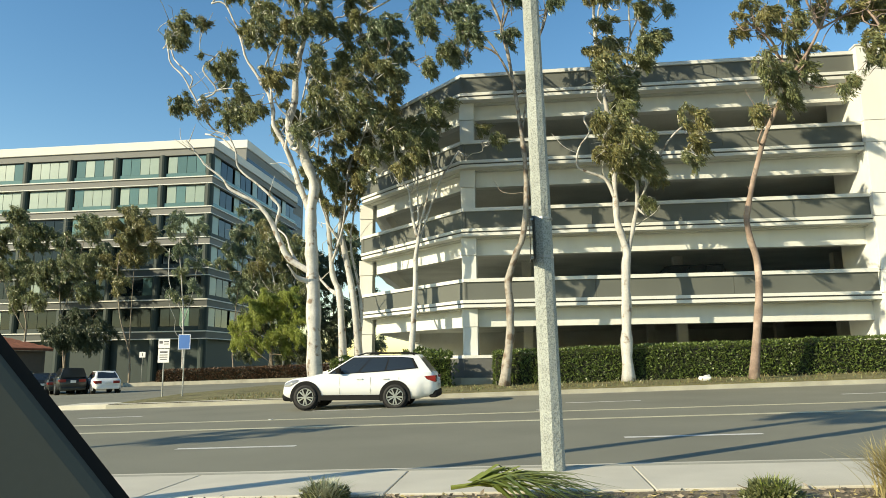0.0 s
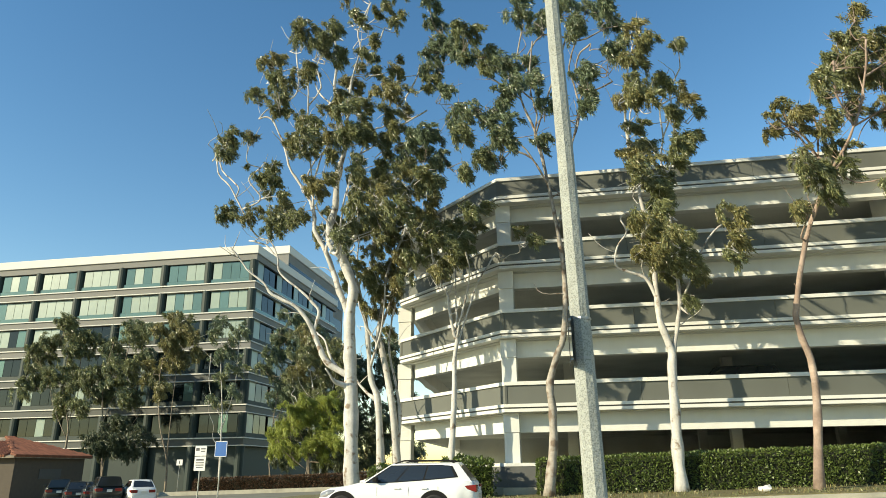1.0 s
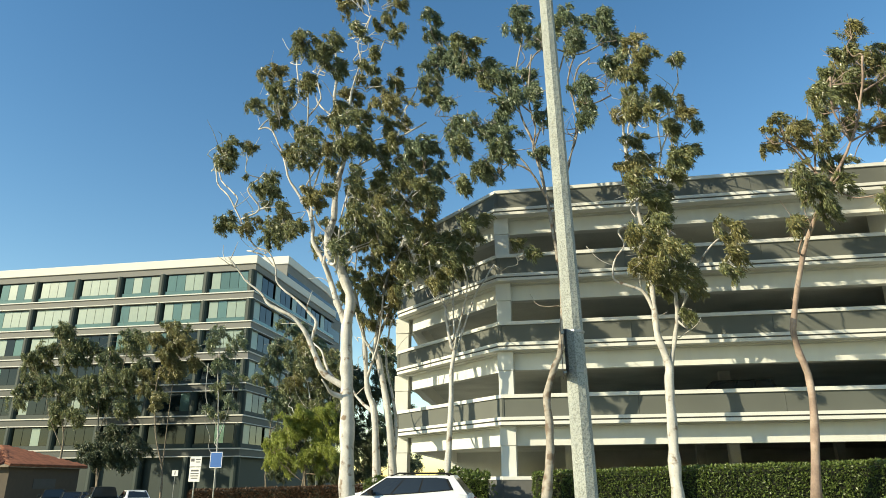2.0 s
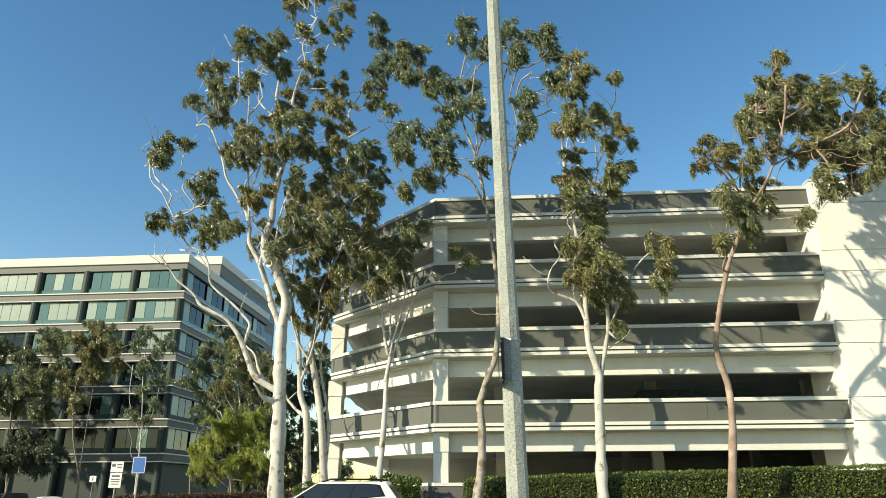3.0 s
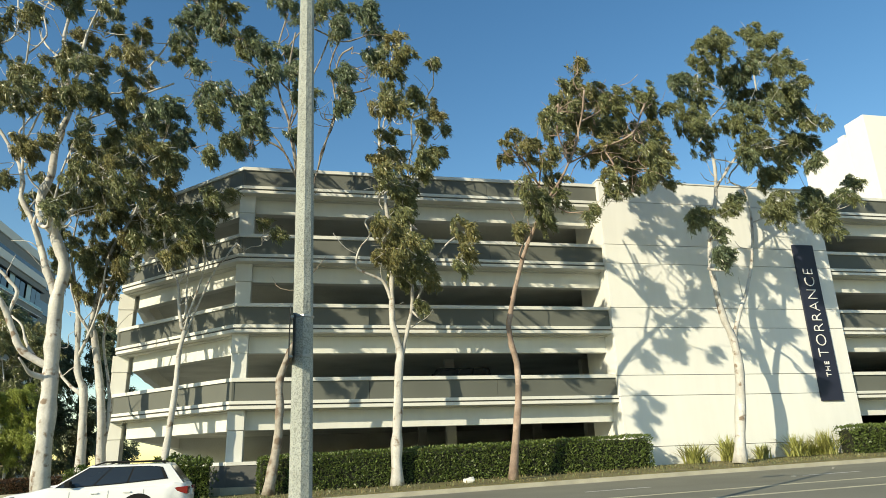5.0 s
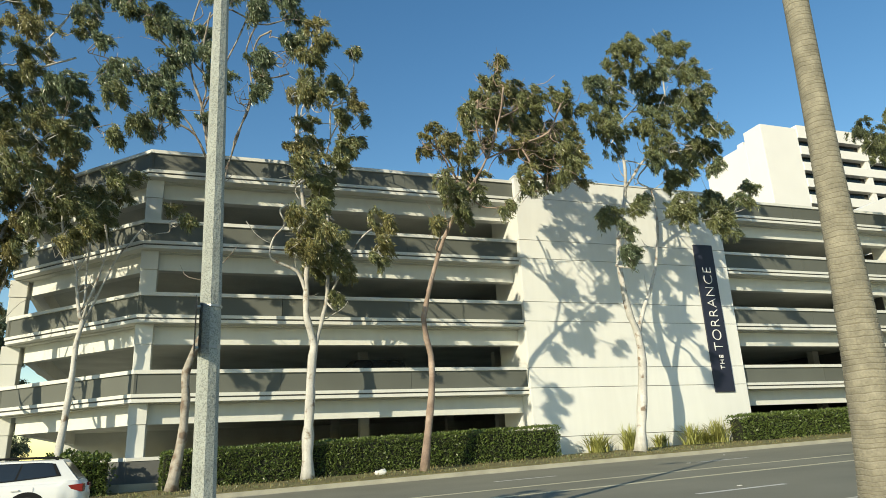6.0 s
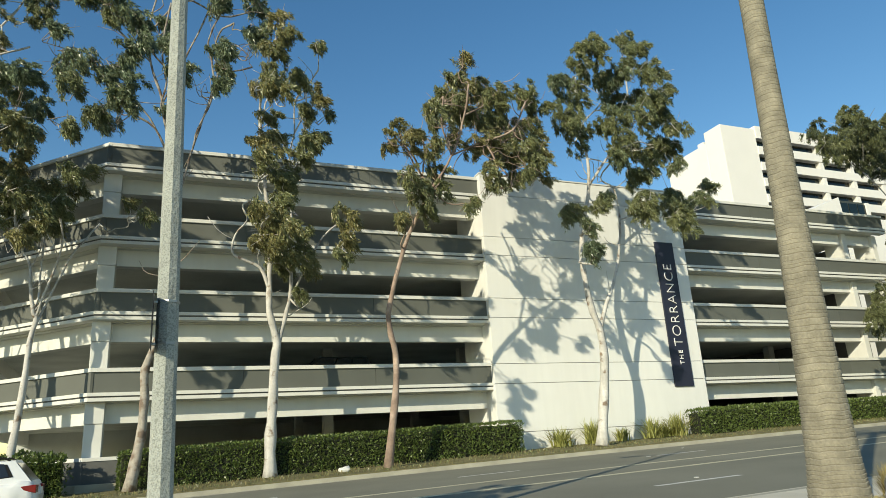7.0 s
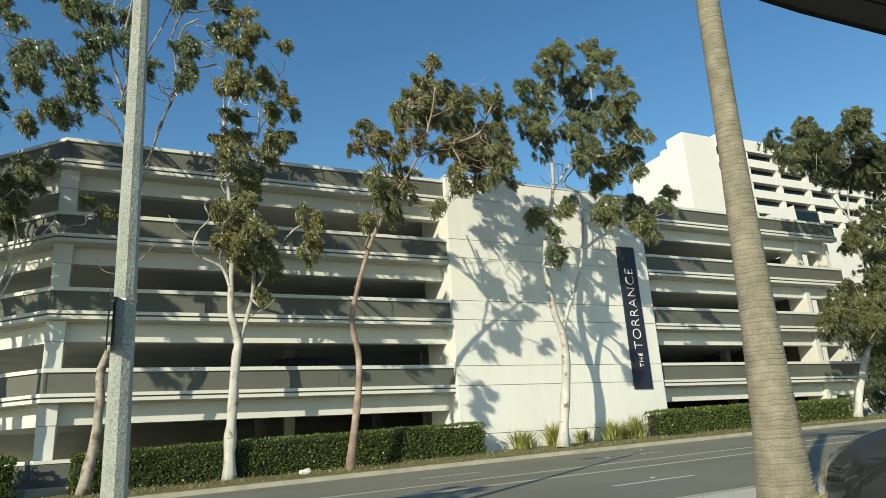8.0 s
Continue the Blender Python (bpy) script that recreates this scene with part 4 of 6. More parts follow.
clump((-0.6, 13.7, 0.56), (-0.2, 12.4, 0.81), (0.5, 12.1, 0.76), (0.4, 11.1, 0.71), (-0.3, 9.4, 0.78), (0.7, 9.2, 0.85), (0.3, 8.2, 0.76), (1.2, 8.6, 0.68), (1.0, 7.0, 0.35), (1.6, 8.2, 0.4), (3.1, 10.3, 0.44, -5.5), (3.2, 9.6, 0.47, -5.4))
clump((3.0, 8.9, 0.39, -5.6), (0.2, 13.6, 0.6), (0.1, 11.4, 0.54), (-0.2, 10.5, 0.58), (0.3, 9.8, 0.57), (-0.1, 8.8, 0.57), (0.8, 10.0, 0.45), (-0.2, 14.8, 0.53), (0.1, 10.1, 0.7), (0.8, 13.1, 0.59))
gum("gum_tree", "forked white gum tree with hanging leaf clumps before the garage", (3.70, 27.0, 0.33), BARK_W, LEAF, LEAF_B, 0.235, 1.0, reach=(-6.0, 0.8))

BOUGHS, TUFTS = [], []
limb((0.0, 0.0), (0.31, 2.23), (0.47, 3.98), (0.24, 5.34), (0.28, 6.26), (0.98, 8.68), (1.63, 10.1), (2.4, 11.46), (3.45, 13.18), (4.21, 15.25), (4.56, 16.91))
limb((2.4, 11.46), (1.67, 12.59), (1.2, 13.61))
limb((3.45, 13.18), (5.21, 14.08), (6.6, 14.82), (7.52, 16.44))
limb((1.63, 10.1), (2.58, 12.14), (2.52, 13.49))
limb((1.98, 11.82), (1.53, 12.92), (0.81, 13.7))
limb((2.15, 12.1), (2.1, 13.17), (2.02, 14.2))
limb((3.45, 13.18), (3.0, 14.66), (3.22, 16.12))
limb((4.21, 15.25), (5.37, 15.99), (6.36, 17.19))
limb((5.21, 14.08), (5.69, 13.0), (6.23, 12.49))
clump((4.2, 18.2, 0.47), (3.6, 17.1, 0.59), (3.4, 16.0, 0.66), (4.4, 16.9, 0.77), (5.4, 16.8, 0.79), (4.5, 15.7, 0.82), (5.6, 15.9, 0.79), (3.6, 15.2, 0.58), (5.0, 14.9, 0.82), (7.6, 16.9, 0.65), (8.0, 16.1, 0.65), (6.9, 14.9, 0.8))
clump((7.8, 14.3, 0.82), (6.3, 13.6, 0.84), (7.2, 13.1, 0.8), (7.9, 12.6, 0.46), (5.5, 13.8, 0.69), (5.4, 12.4, 0.6), (1.1, 13.9, 0.69), (1.7, 13.7, 0.55), (0.5, 13.5, 0.36), (2.5, 13.5, 0.56), (2.7, 12.4, 0.51), (1.9, 11.2, 0.64))
clump((2.1, 10.5, 0.59), (1.0, 10.1, 0.47), (4.2, 10.9, 0.36), (1.3, 12.0, 0.44), (4.6, 14.0, 0.7), (3.5, 14.2, 0.58), (6.2, 15.2, 0.68), (8.2, 13.8, 0.58), (2.8, 11.6, 0.5), (3.7, 16.5, 0.7), (4.9, 16.2, 0.83), (6.0, 16.5, 0.74))
clump((3.9, 15.8, 0.75), (5.3, 15.4, 0.83), (6.1, 14.3, 0.84), (7.3, 15.4, 0.76), (7.5, 13.6, 0.75), (6.4, 12.8, 0.72), (5.6, 11.9, 0.49), (2.5, 14.7, 0.46), (2.8, 15.6, 0.52), (6.9, 12.3, 0.5))
gum("gum_tree", "curving reddish gum tree before the garage hedge", (7.94, 25.9, 0.42), BARK_R, LEAF, LEAF_B, 0.165, 0.75, lean=-1.9, reach=(-4.4, -0.4))

BOUGHS, TUFTS = [], []
limb((0.0, 0.0), (0.32, 1.66), (0.64, 3.64), (0.6, 5.05), (0.25, 6.22), (0.08, 8.36), (0.36, 10.05), (0.96, 12.11), (1.03, 14.06), (0.53, 16.32), (1.4, 18.37))
limb((0.6, 5.05), (1.17, 6.24), (1.65, 7.33), (2.12, 8.74), (2.55, 10.48), (2.36, 12.08), (1.61, 12.61), (2.84, 14.11), (4.15, 15.84))
limb((0.96, 12.11), (2.27, 13.74), (3.28, 14.78))
limb((2.55, 10.48), (4.05, 11.02), (5.88, 11.46), (7.89, 12.4))
limb((2.84, 14.11), (3.95, 16.79), (4.2, 19.5))
limb((1.22, 15.25), (1.69, 16.03), (2.58, 17.02), (3.8, 18.08))
limb((0.76, 14.52), (1.01, 17.18), (0.95, 18.04))
limb((1.82, 16.21), (4.03, 16.86), (5.84, 17.89))
limb((1.34, 12.08), (1.56, 12.94), (2.56, 14.04), (4.35, 14.9))
clump((2.0, 20.2, 0.74), (1.9, 19.3, 0.9), (4.2, 20.6, 0.77), (4.9, 20.2, 0.78), (1.4, 18.3, 0.91), (0.3, 17.8, 0.79), (3.0, 18.5, 0.95), (4.7, 19.1, 0.99), (6.0, 19.2, 0.8), (0.5, 16.3, 0.88), (3.7, 17.3, 0.95), (5.5, 17.6, 0.89))
clump((6.7, 18.1, 0.73), (0.0, 15.4, 0.74), (0.7, 14.8, 0.75), (2.8, 15.9, 0.92), (4.1, 15.8, 1.02), (6.0, 16.8, 0.78), (6.8, 16.3, 0.72), (4.3, 14.5, 1.08), (5.4, 14.6, 1.04), (6.6, 15.1, 0.78), (3.4, 14.1, 0.92), (4.8, 13.6, 0.85))
clump((6.4, 14.0, 0.49), (3.5, 12.9, 0.65), (1.5, 11.5, 0.68), (0.1, 10.6, 0.71), (0.7, 10.0, 0.42, -3.4), (0.7, 9.0, 0.47, -3.3), (0.8, 8.5, 0.29, -3.3), (4.5, 11.7, 0.86), (3.7, 11.0, 0.78), (5.9, 11.6, 1.13), (6.6, 11.0, 0.83), (8.2, 12.7, 0.61))
clump((7.9, 12.2, 0.5))
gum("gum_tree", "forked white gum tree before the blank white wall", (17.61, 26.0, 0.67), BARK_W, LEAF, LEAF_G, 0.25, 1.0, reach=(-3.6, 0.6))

BOUGHS, TUFTS = [], []
limb((0.0, 0.0), (0.76, 1.6), (1.7, 3.25), (3.1, 4.98), (4.03, 6.79), (3.99, 9.0), (3.49, 11.24), (3.75, 14.0), (6.26, 17.99))
limb((3.62, 12.61), (1.67, 14.38), (-0.1, 15.55), (-1.37, 16.57))
limb((3.49, 11.24), (7.2, 13.93), (10.1, 16.76))
clump((-1.5, 16.9, 1.26), (0.5, 17.7, 1.48), (2.4, 18.3, 1.54), (3.4, 17.1, 1.89), (-0.5, 15.9, 0.91), (6.0, 19.7, 1.66), (7.4, 19.6, 1.7), (8.0, 17.8, 2.13), (5.2, 16.6, 2.01), (7.8, 15.6, 2.1), (5.4, 12.1, 1.79), (6.3, 10.6, 1.69))
clump((1.1, 6.0, 1.89), (2.9, 6.7, 1.97), (5.1, 8.3, 1.91), (1.0, 7.4, 1.24), (4.2, 5.7, 1.84), (2.4, 15.0, 0.96), (2.6, 10.4, 0.94), (2.9, 4.2, 1.11), (10.8, 16.8, 2.89), (9.7, 12.5, 2.76), (7.2, 7.6, 2.55))
gum("gum_tree", "dense gum tree at the garage's far end", (38.82, 27.0, 1.15), BARK_W, LEAF, LEAF_D, 0.24, 1.0)

BOUGHS, TUFTS = [], []
limb((0.0, 0.0), (0.0, 1.53), (0.15, 3.4), (0.21, 5.35), (0.33, 6.18), (0.21, 6.44), (0.02, 7.54), (-0.11, 8.31), (-0.56, 9.2), (-0.81, 10.76))
limb((0.31, 6.37), (0.28, 7.17), (0.33, 8.79), (0.4, 9.72), (0.2, 11.24))
limb((0.33, 6.25), (0.57, 7.16), (0.84, 8.39), (0.84, 9.29), (0.7, 10.42))
limb((0.28, 5.83), (0.71, 7.16), (1.32, 8.62), (2.1, 9.89))
clump((-0.9, 11.0, 0.66), (0.1, 11.4, 0.63), (-1.4, 10.2, 0.56), (0.6, 10.6, 0.56), (-0.2, 9.7, 0.46), (-1.7, 11.3, 0.48), (-0.7, 12.1, 0.53), (1.3, 11.7, 0.35), (-1.9, 9.2, 0.33), (-0.8, 10.1, 0.51), (-0.1, 10.5, 0.56), (-0.5, 9.3, 0.35))
clump((0.6, 9.8, 0.32), (0.8, 12.0, 0.4))
clump((-0.5, 11.13, 0.55), (0.33, 10.65, 0.6), (1.14, 11.38, 0.5), (0.7, 9.83, 0.45), (1.57, 11.85, 0.45), (-0.04, 10.09, 0.42), (-0.89, 11.58, 0.5), (3.76, 10.46, 0.25), (3.07, 10.88, 0.2))
gum("gum_tree", "slender young gum tree beside the garage corner", (-4.84, 27.8, 0.12), BARK_W, LEAF, LEAF_B, 0.15, 1.1)

BOUGHS, TUFTS = [], []
limb((0.0, 0.0), (0.0, 1.56), (-0.17, 4.24), (-0.52, 5.3), (-0.78, 7.66), (-1.08, 9.12), (-1.39, 10.57), (-1.31, 12.35))
limb((-0.23, 4.39), (-1.06, 5.05), (-1.55, 6.38))
limb((-0.64, 6.09), (-0.07, 7.69), (0.12, 9.92))
clump((-3.4, 12.8, 0.62), (-1.3, 12.7, 0.8), (-0.2, 13.6, 0.8), (-0.4, 12.0, 0.79), (-0.9, 10.8, 0.76), (-1.4, 9.5, 0.64), (-0.8, 8.8, 0.64), (-2.3, 11.8, 0.58), (-1.7, 13.6, 0.7), (-0.3, 10.0, 0.64), (-1.9, 10.5, 0.57), (-2.9, 13.7, 0.6))
scatter(-0.6, 12.0, 1.7, 4.2, 11, 9, 0.32, 0.52)
gum("gum_tree", "white gum tree in a close group beside the garage", (-8.74, 31.5, 0.02), BARK_W, LEAF, LEAF_B, 0.23, 0.85)

BOUGHS, TUFTS = [], []
limb((0.0, 0.0), (0.0, 1.55), (-0.25, 4.12), (-0.77, 6.7), (-0.97, 7.47), (-0.76, 9.14), (-0.48, 10.86), (0.29, 12.62), (0.54, 14.15))
limb((0.26, 1.55), (0.19, 3.71), (0.01, 5.04), (-0.5, 6.96), (-0.25, 8.67), (0.27, 10.28), (0.55, 11.62))
limb((-0.77, 6.7), (-1.55, 7.84), (-2.05, 9.19))
clump((0.3, 13.8, 0.77), (0.0, 12.2, 0.76), (-0.5, 11.1, 0.68), (-0.9, 9.6, 0.64), (-0.4, 9.0, 0.53), (-0.6, 7.7, 0.39), (1.1, 13.4, 0.57), (0.5, 14.9, 0.67), (-1.0, 14.8, 0.68), (-0.2, 13.2, 0.69), (-1.1, 10.8, 0.57), (-0.2, 9.9, 0.37))
limb((-0.97, 7.47), (-0.2, 9.6), (0.9, 11.2), (1.6, 12.9), (1.5, 14.6))
limb((-0.76, 9.14), (-1.3, 11.0), (-1.1, 13.2), (-0.6, 15.6), (-0.2, 17.6))
scatter(0.2, 13.4, 2.0, 4.2, 19, 8, 0.32, 0.56)
gum("gum_tree", "white gum tree in a close group beside the garage", (-8.06, 31.8, 0.03), BARK_W, LEAF_B, LEAF, 0.23, 0.85)

BOUGHS, TUFTS = [], []
limb((0.0, 0.0), (0.0, 5.27), (-0.19, 7.98), (-1.64, 11.94), (-1.43, 17.28))
limb((-0.19, 7.98), (0.51, 11.89), (0.07, 16.56))
limb((-0.07, 6.04), (-2.51, 9.99), (-3.57, 13.32))
clump((-2.4, 19.4, 1.76), (-0.2, 18.5, 1.74), (-3.7, 17.9, 2.03), (-0.6, 15.9, 1.87), (-2.9, 14.0, 2.28), (0.5, 13.1, 1.85), (-2.2, 10.5, 1.86), (0.8, 9.9, 1.45), (-5.7, 16.1, 2.37), (-5.6, 12.1, 2.35), (2.1, 13.9, 0.99))
gum("gum_tree", "multi-stemmed gum tree before the office building", (-57.03, 72.0, -1.18), BARK_D, LEAF, LEAF, 0.16, 1.35)

BOUGHS, TUFTS = [], []
limb((0.0, 0.0), (0.0, 1.77), (-0.79, 7.82), (-1.45, 13.05), (-0.72, 17.02))
limb((-0.79, 7.82), (0.42, 11.69), (1.4, 16.95))
clump((0.9, 19.3, 2.37), (-1.4, 16.9, 2.25), (2.7, 18.1, 1.96), (-0.4, 13.7, 2.22), (2.3, 14.8, 1.95), (1.9, 11.0, 1.81), (-3.0, 12.5, 1.84), (-1.6, 11.1, 1.57))
gum("gum_tree", "full grey-green gum tree before the office building", (-52.00, 72.0, -1.11), BARK_D, LEAF, LEAF_G, 0.16, 1.35)

BOUGHS, TUFTS = [], []
limb((0.0, 0.0), (0.0, 0.91), (-0.19, 3.69), (-1.49, 7.4), (-2.11, 12.43), (-1.57, 16.25))
limb((-0.19, 3.69), (-0.14, 9.86), (-0.13, 14.91))
clump((-1.0, 18.3, 2.01), (0.5, 17.3, 1.75), (-2.6, 16.8, 1.76), (-0.8, 14.9, 2.0), (-3.4, 13.1, 1.75), (-1.8, 11.1, 1.24), (1.3, 14.9, 1.24), (1.4, 16.8, 0.93))
gum("gum_tree", "bronze-leaved gum tree before the office building", (-42.86, 70.0, -0.97), BARK_D, LEAF_B, LEAF, 0.16, 1.45)

BOUGHS, TUFTS = [], []
limb((0.0, 0.0), (0.0, 1.23), (-0.05, 4.57), (-0.24, 8.08), (-0.9, 13.47), (-0.94, 16.51))
limb((-0.15, 6.32), (0.95, 10.42), (1.02, 15.23))
limb((-0.18, 6.9), (-1.87, 10.49), (-2.07, 14.11))
clump((-1.0, 17.3, 1.3), (0.9, 17.0, 1.29), (-2.2, 16.4, 1.18), (0.1, 15.1, 1.41), (-1.7, 13.5, 1.29), (1.1, 12.8, 1.16), (-0.6, 11.0, 1.28), (-1.8, 9.1, 0.93), (1.0, 10.1, 0.93), (-0.2, 8.6, 0.87))
gum("gum_tree", "slender airy gum tree before the office building", (-35.25, 67.0, -0.84), BARK_W, LEAF_G, LEAF, 0.15, 0.55)

BOUGHS, TUFTS = [], []
limb((0.0, 0.0), (0.0, 1.4), (-0.08, 3.33), (0.12, 8.22), (0.7, 13.21))
limb((0.16, 6.99), (2.41, 10.65), (3.91, 14.37))
clump((0.3, 15.1, 2.07), (2.0, 16.3, 1.82), (3.4, 14.4, 1.8), (0.2, 10.6, 1.93), (2.3, 9.4, 1.79), (-1.2, 12.6, 1.22), (4.7, 13.6, 1.67), (6.0, 11.7, 1.66), (4.0, 10.6, 1.67), (1.6, 7.0, 1.55), (7.2, 9.3, 1.53), (1.2, 18.2, 1.59))
clump((3.7, 17.2, 1.69), (5.5, 15.3, 1.56), (7.2, 13.3, 1.42), (2.4, 12.2, 1.44), (5.3, 12.4, 1.31), (-0.4, 16.7, 1.22))
gum("gum_tree", "dense green gum tree beside the office building", (-31.58, 71.0, -0.76), BARK_D, LEAF_G, LEAF, 0.13, 1.0)

BOUGHS, TUFTS = [], []
limb((0.0, 0.0), (0.1, 2.2), (-0.3, 5.4), (-0.9, 9.2), (-1.6, 12.6), (-1.9, 15.4))
limb((-0.3, 5.4), (0.8, 8.4), (1.4, 11.2), (1.2, 13.6))
limb((0.0, 3.6), (-1.6, 6.4), (-3.0, 9.2))
clump((-1.8, 16.2, 1.3), (0.9, 14.2, 1.3))
scatter(-0.8, 10.6, 3.4, 5.6, 26, 12, 0.9, 1.4)
gum("gum_tree", "airy gum tree with pale stems beside the office building", (-25.0, 68.0, -0.62), BARK_W, LEAF, LEAF_B, 0.15, 0.6)

BOUGHS, TUFTS = [], []
limb((0.0, 0.0), (0.0, 1.46), (0.09, 4.24), (-0.11, 9.29), (0.48, 13.77))
limb((0.09, 4.24), (2.16, 9.23), (3.1, 13.69))
clump((-1.5, 11.9, 2.74), (1.2, 10.6, 2.71), (3.1, 12.4, 2.29), (-0.1, 6.8, 2.7), (2.5, 6.7, 2.38), (3.8, 9.2, 1.67), (-2.1, 8.1, 2.42), (0.5, 15.1, 2.32), (3.2, 4.2, 2.37), (-0.7, 3.1, 2.39), (1.9, 2.4, 2.07))
gum("gum_tree", "dense dark gum tree far behind the garage corner", (-21.30, 74.0, -0.53), BARK_D, LEAF_D, LEAF_G, 0.2, 1.3)

BOUGHS, TUFTS = [], []
limb((0.0, 0.0), (0.0, 1.71), (-0.17, 7.21), (1.03, 13.13))
clump((-0.9, 9.8, 2.54), (1.8, 8.5, 2.52), (3.9, 7.1, 2.49), (1.1, 12.5, 2.29), (3.5, 11.1, 2.27), (-2.2, 7.2, 2.22), (4.0, 3.9, 2.48), (1.3, 3.9, 2.5), (-2.1, 4.0, 2.52), (4.4, 14.4, 1.9))
gum("gum_tree", "dense dark gum tree far behind the garage corner", (-29.19, 76.0, -0.71), BARK_D, LEAF_D, LEAF_G, 0.2, 1.3)

BOUGHS, TUFTS = [], []
limb((0.0, 0.0), (2.28, 5.26), (5.51, 11.47))
clump((3.3, 11.4, 4.66), (7.8, 14.4, 5.48), (7.7, 8.7, 5.38), (0.8, 6.0, 3.95), (3.4, 3.3, 5.05), (-1.2, 2.1, 2.37), (11.8, 13.1, 6.86))
gum("gum_tree", "dense dark gum tree beyond the garage's far end", (80.72, 52.0, 1.43), BARK_D, LEAF_D, LEAF_G, 0.2, 1.2)

BOUGHS, TUFTS = [], []
limb((0.0, 0.0), (0.0, 1.7), (0.06, 3.2), (0.23, 4.94))
clump((1.5, 5.4, 2.46), (-0.5, 6.0, 1.89), (3.5, 5.4, 1.75), (0.7, 7.3, 1.54))
gum("round_tree", "dark dense evergreen tree beside parked cars", (-47.68, 66.0, -1.05), BARK_D, LEAF_D, LEAF_D, 0.15, 1.5)

BOUGHS, TUFTS = [], []
limb((0.0, 0.0), (0.0, 1.11), (0.12, 2.75), (-0.4, 4.69), (-1.62, 6.39))
limb((0.13, 2.48), (1.34, 4.67), (2.16, 6.32))
limb((0.09, 1.93), (-2.11, 3.61), (-3.03, 4.74))
clump((0.1, 7.2, 2.06), (-1.9, 6.4, 1.85), (2.2, 6.8, 1.83), (-2.7, 4.7, 1.52), (-0.1, 4.7, 1.94), (2.5, 4.6, 1.6), (-1.1, 8.3, 1.42), (1.5, 8.3, 1.51), (-3.6, 5.3, 0.88), (-1.5, 3.6, 1.08), (1.4, 3.4, 0.96))
gum("lime_tree", "bright lime-green spreading small tree above a hedge", (-25.27, 65.0, -0.62), BARK_D, LEAF_Y, LEAF_Y, 0.1, 1.15)


# ---- hedges and low planting ----
def verge(x, y=27.5):
    return slope(x) + 0.16 + 0.14 * (y - 24.06) / 5.94


hedge_box("hedge", "long clipped glossy green hedge along the garage", -1.45, 14.55, 27.35, 28.45, 1.28, LEAF_H, verge(6.5) + 0.02, 11, n=17000, size=0.11)
hedge_box("hedge", "clipped green hedge beside the white wall", 24.2, 32.6, 27.2, 28.3, 1.20, LEAF_H, verge(28.4) - 0.02, 12, n=7500, size=0.12)
hedge_box("hedge", "clipped green hedge at the garage's far end", 32.7, 38.9, 27.2, 28.3, 1.12, LEAF_H, verge(35.8) - 0.02, 14, n=5200, size=0.12)
hedge_box("hedge", "rounded bright green clipped bush beside the garage corner", -7.9, -5.5, 27.5, 29.0, 1.22, LEAF_L, verge(-6.7) + 0.03, 13, n=4200, size=0.11, uneven=0.14, round_ends=0.8)
hedge_box("hedge", "loose shaggy dark green bush at the garage corner", -5.35, -3.2, 27.5, 28.8, 1.30, LEAF_H, verge(-4.3) + 0.03, 17, n=3200, size=0.14, uneven=0.30, round_ends=0.7)
hedge_box("hedge", "clipped low russet hedge behind the driveway", -35.2, -17.5, 62.0, 63.4, 1.05, LEAF_R, slope(-27) + 0.36, 15, n=7000, size=0.2, uneven=0.06)
hedge_box("hedge", "dark green hedge beside the office entrance", -10.7, -7.6, 36.0, 38.0, 1.5, LEAF_H, slope(-11) + 0.1, 16, n=5000, size=0.13, uneven=0.12)
strip("raised_bed", -38.0, -8.5, 61.4, 78.0, 0.34, 0.38, MULCH, "raised planted bed with a pale kerb", depth=1.0, n=20)
strip("kerb", -38.0, -8.5, 61.1, 61.4, 0.36, 0.36, KERB, "pale concrete bed kerb", depth=1.0, n=20)
strip("lawn", -15.6, -2.9, 30.0, 40.0, 0.28, 0.28, TURF, "worn planted ground beside the garage", n=20)

for i, (x, h, s, seed) in enumerate(((16.7, 1.05, 1.15, 1), (18.5, 1.30, 0.9, 2), (20.2, 0.75, 0.7, 3), (21.9, 1.15, 1.1, 4), (23.4, 1.30, 1.2, 5), (22.7, 0.7, 0.7, 6))):
    blades("yucca", "spiky yellow-green yucca at the foot of the white wall", (x, 27.9 + 0.1 * (i % 3), verge(x, 28.2) + 0.02), 120, h, s, 0.075, BLADE, seed, arch=0.35, group="yuccas by the wall")

# verge grass tufts
rng = np.random.default_rng(3)
n = 9000
gx, gy = rng.uniform(-12, 42, n), 24.15 + rng.random(n) ** 0.8 * 3.2
patchy = np.array([noise.noise((a * 0.5, b * 0.9, 0.0)) for a, b in zip(gx, gy)]) > -0.12
gx, gy = gx[patchy], gy[patchy]
gz = np.array([slope(a) for a in gx]) + 0.16 + 0.14 * (gy - 24.06) / 5.94
D = unit(np.stack([rng.normal(size=len(gx)) * 0.5, rng.normal(size=len(gx)) * 0.5, np.ones(len(gx))], 1))
turf = thing("verge_grass", "short dry grass tufts on the verge", "grass", (0, 0, 0), kind="stuff")
cloud("grass_blades", np.stack([gx, gy, gz - 0.01], 1), D, rng.uniform(0.05, 0.16, len(gx)), rng.uniform(0.015, 0.04, len(gx)), (DRYGRASS, LEAF), turf, pick=(rng.random(len(gx)) > 0.45))
# mulch chips in the near bed
n = 7000
gx, gy = rng.uniform(-7, 10, n), rng.uniform(4.4, 6.34, n)
gz = np.array([slope(a) for a in gx]) + 0.07 - 0.04 * (gy - 2.6) / 3.76
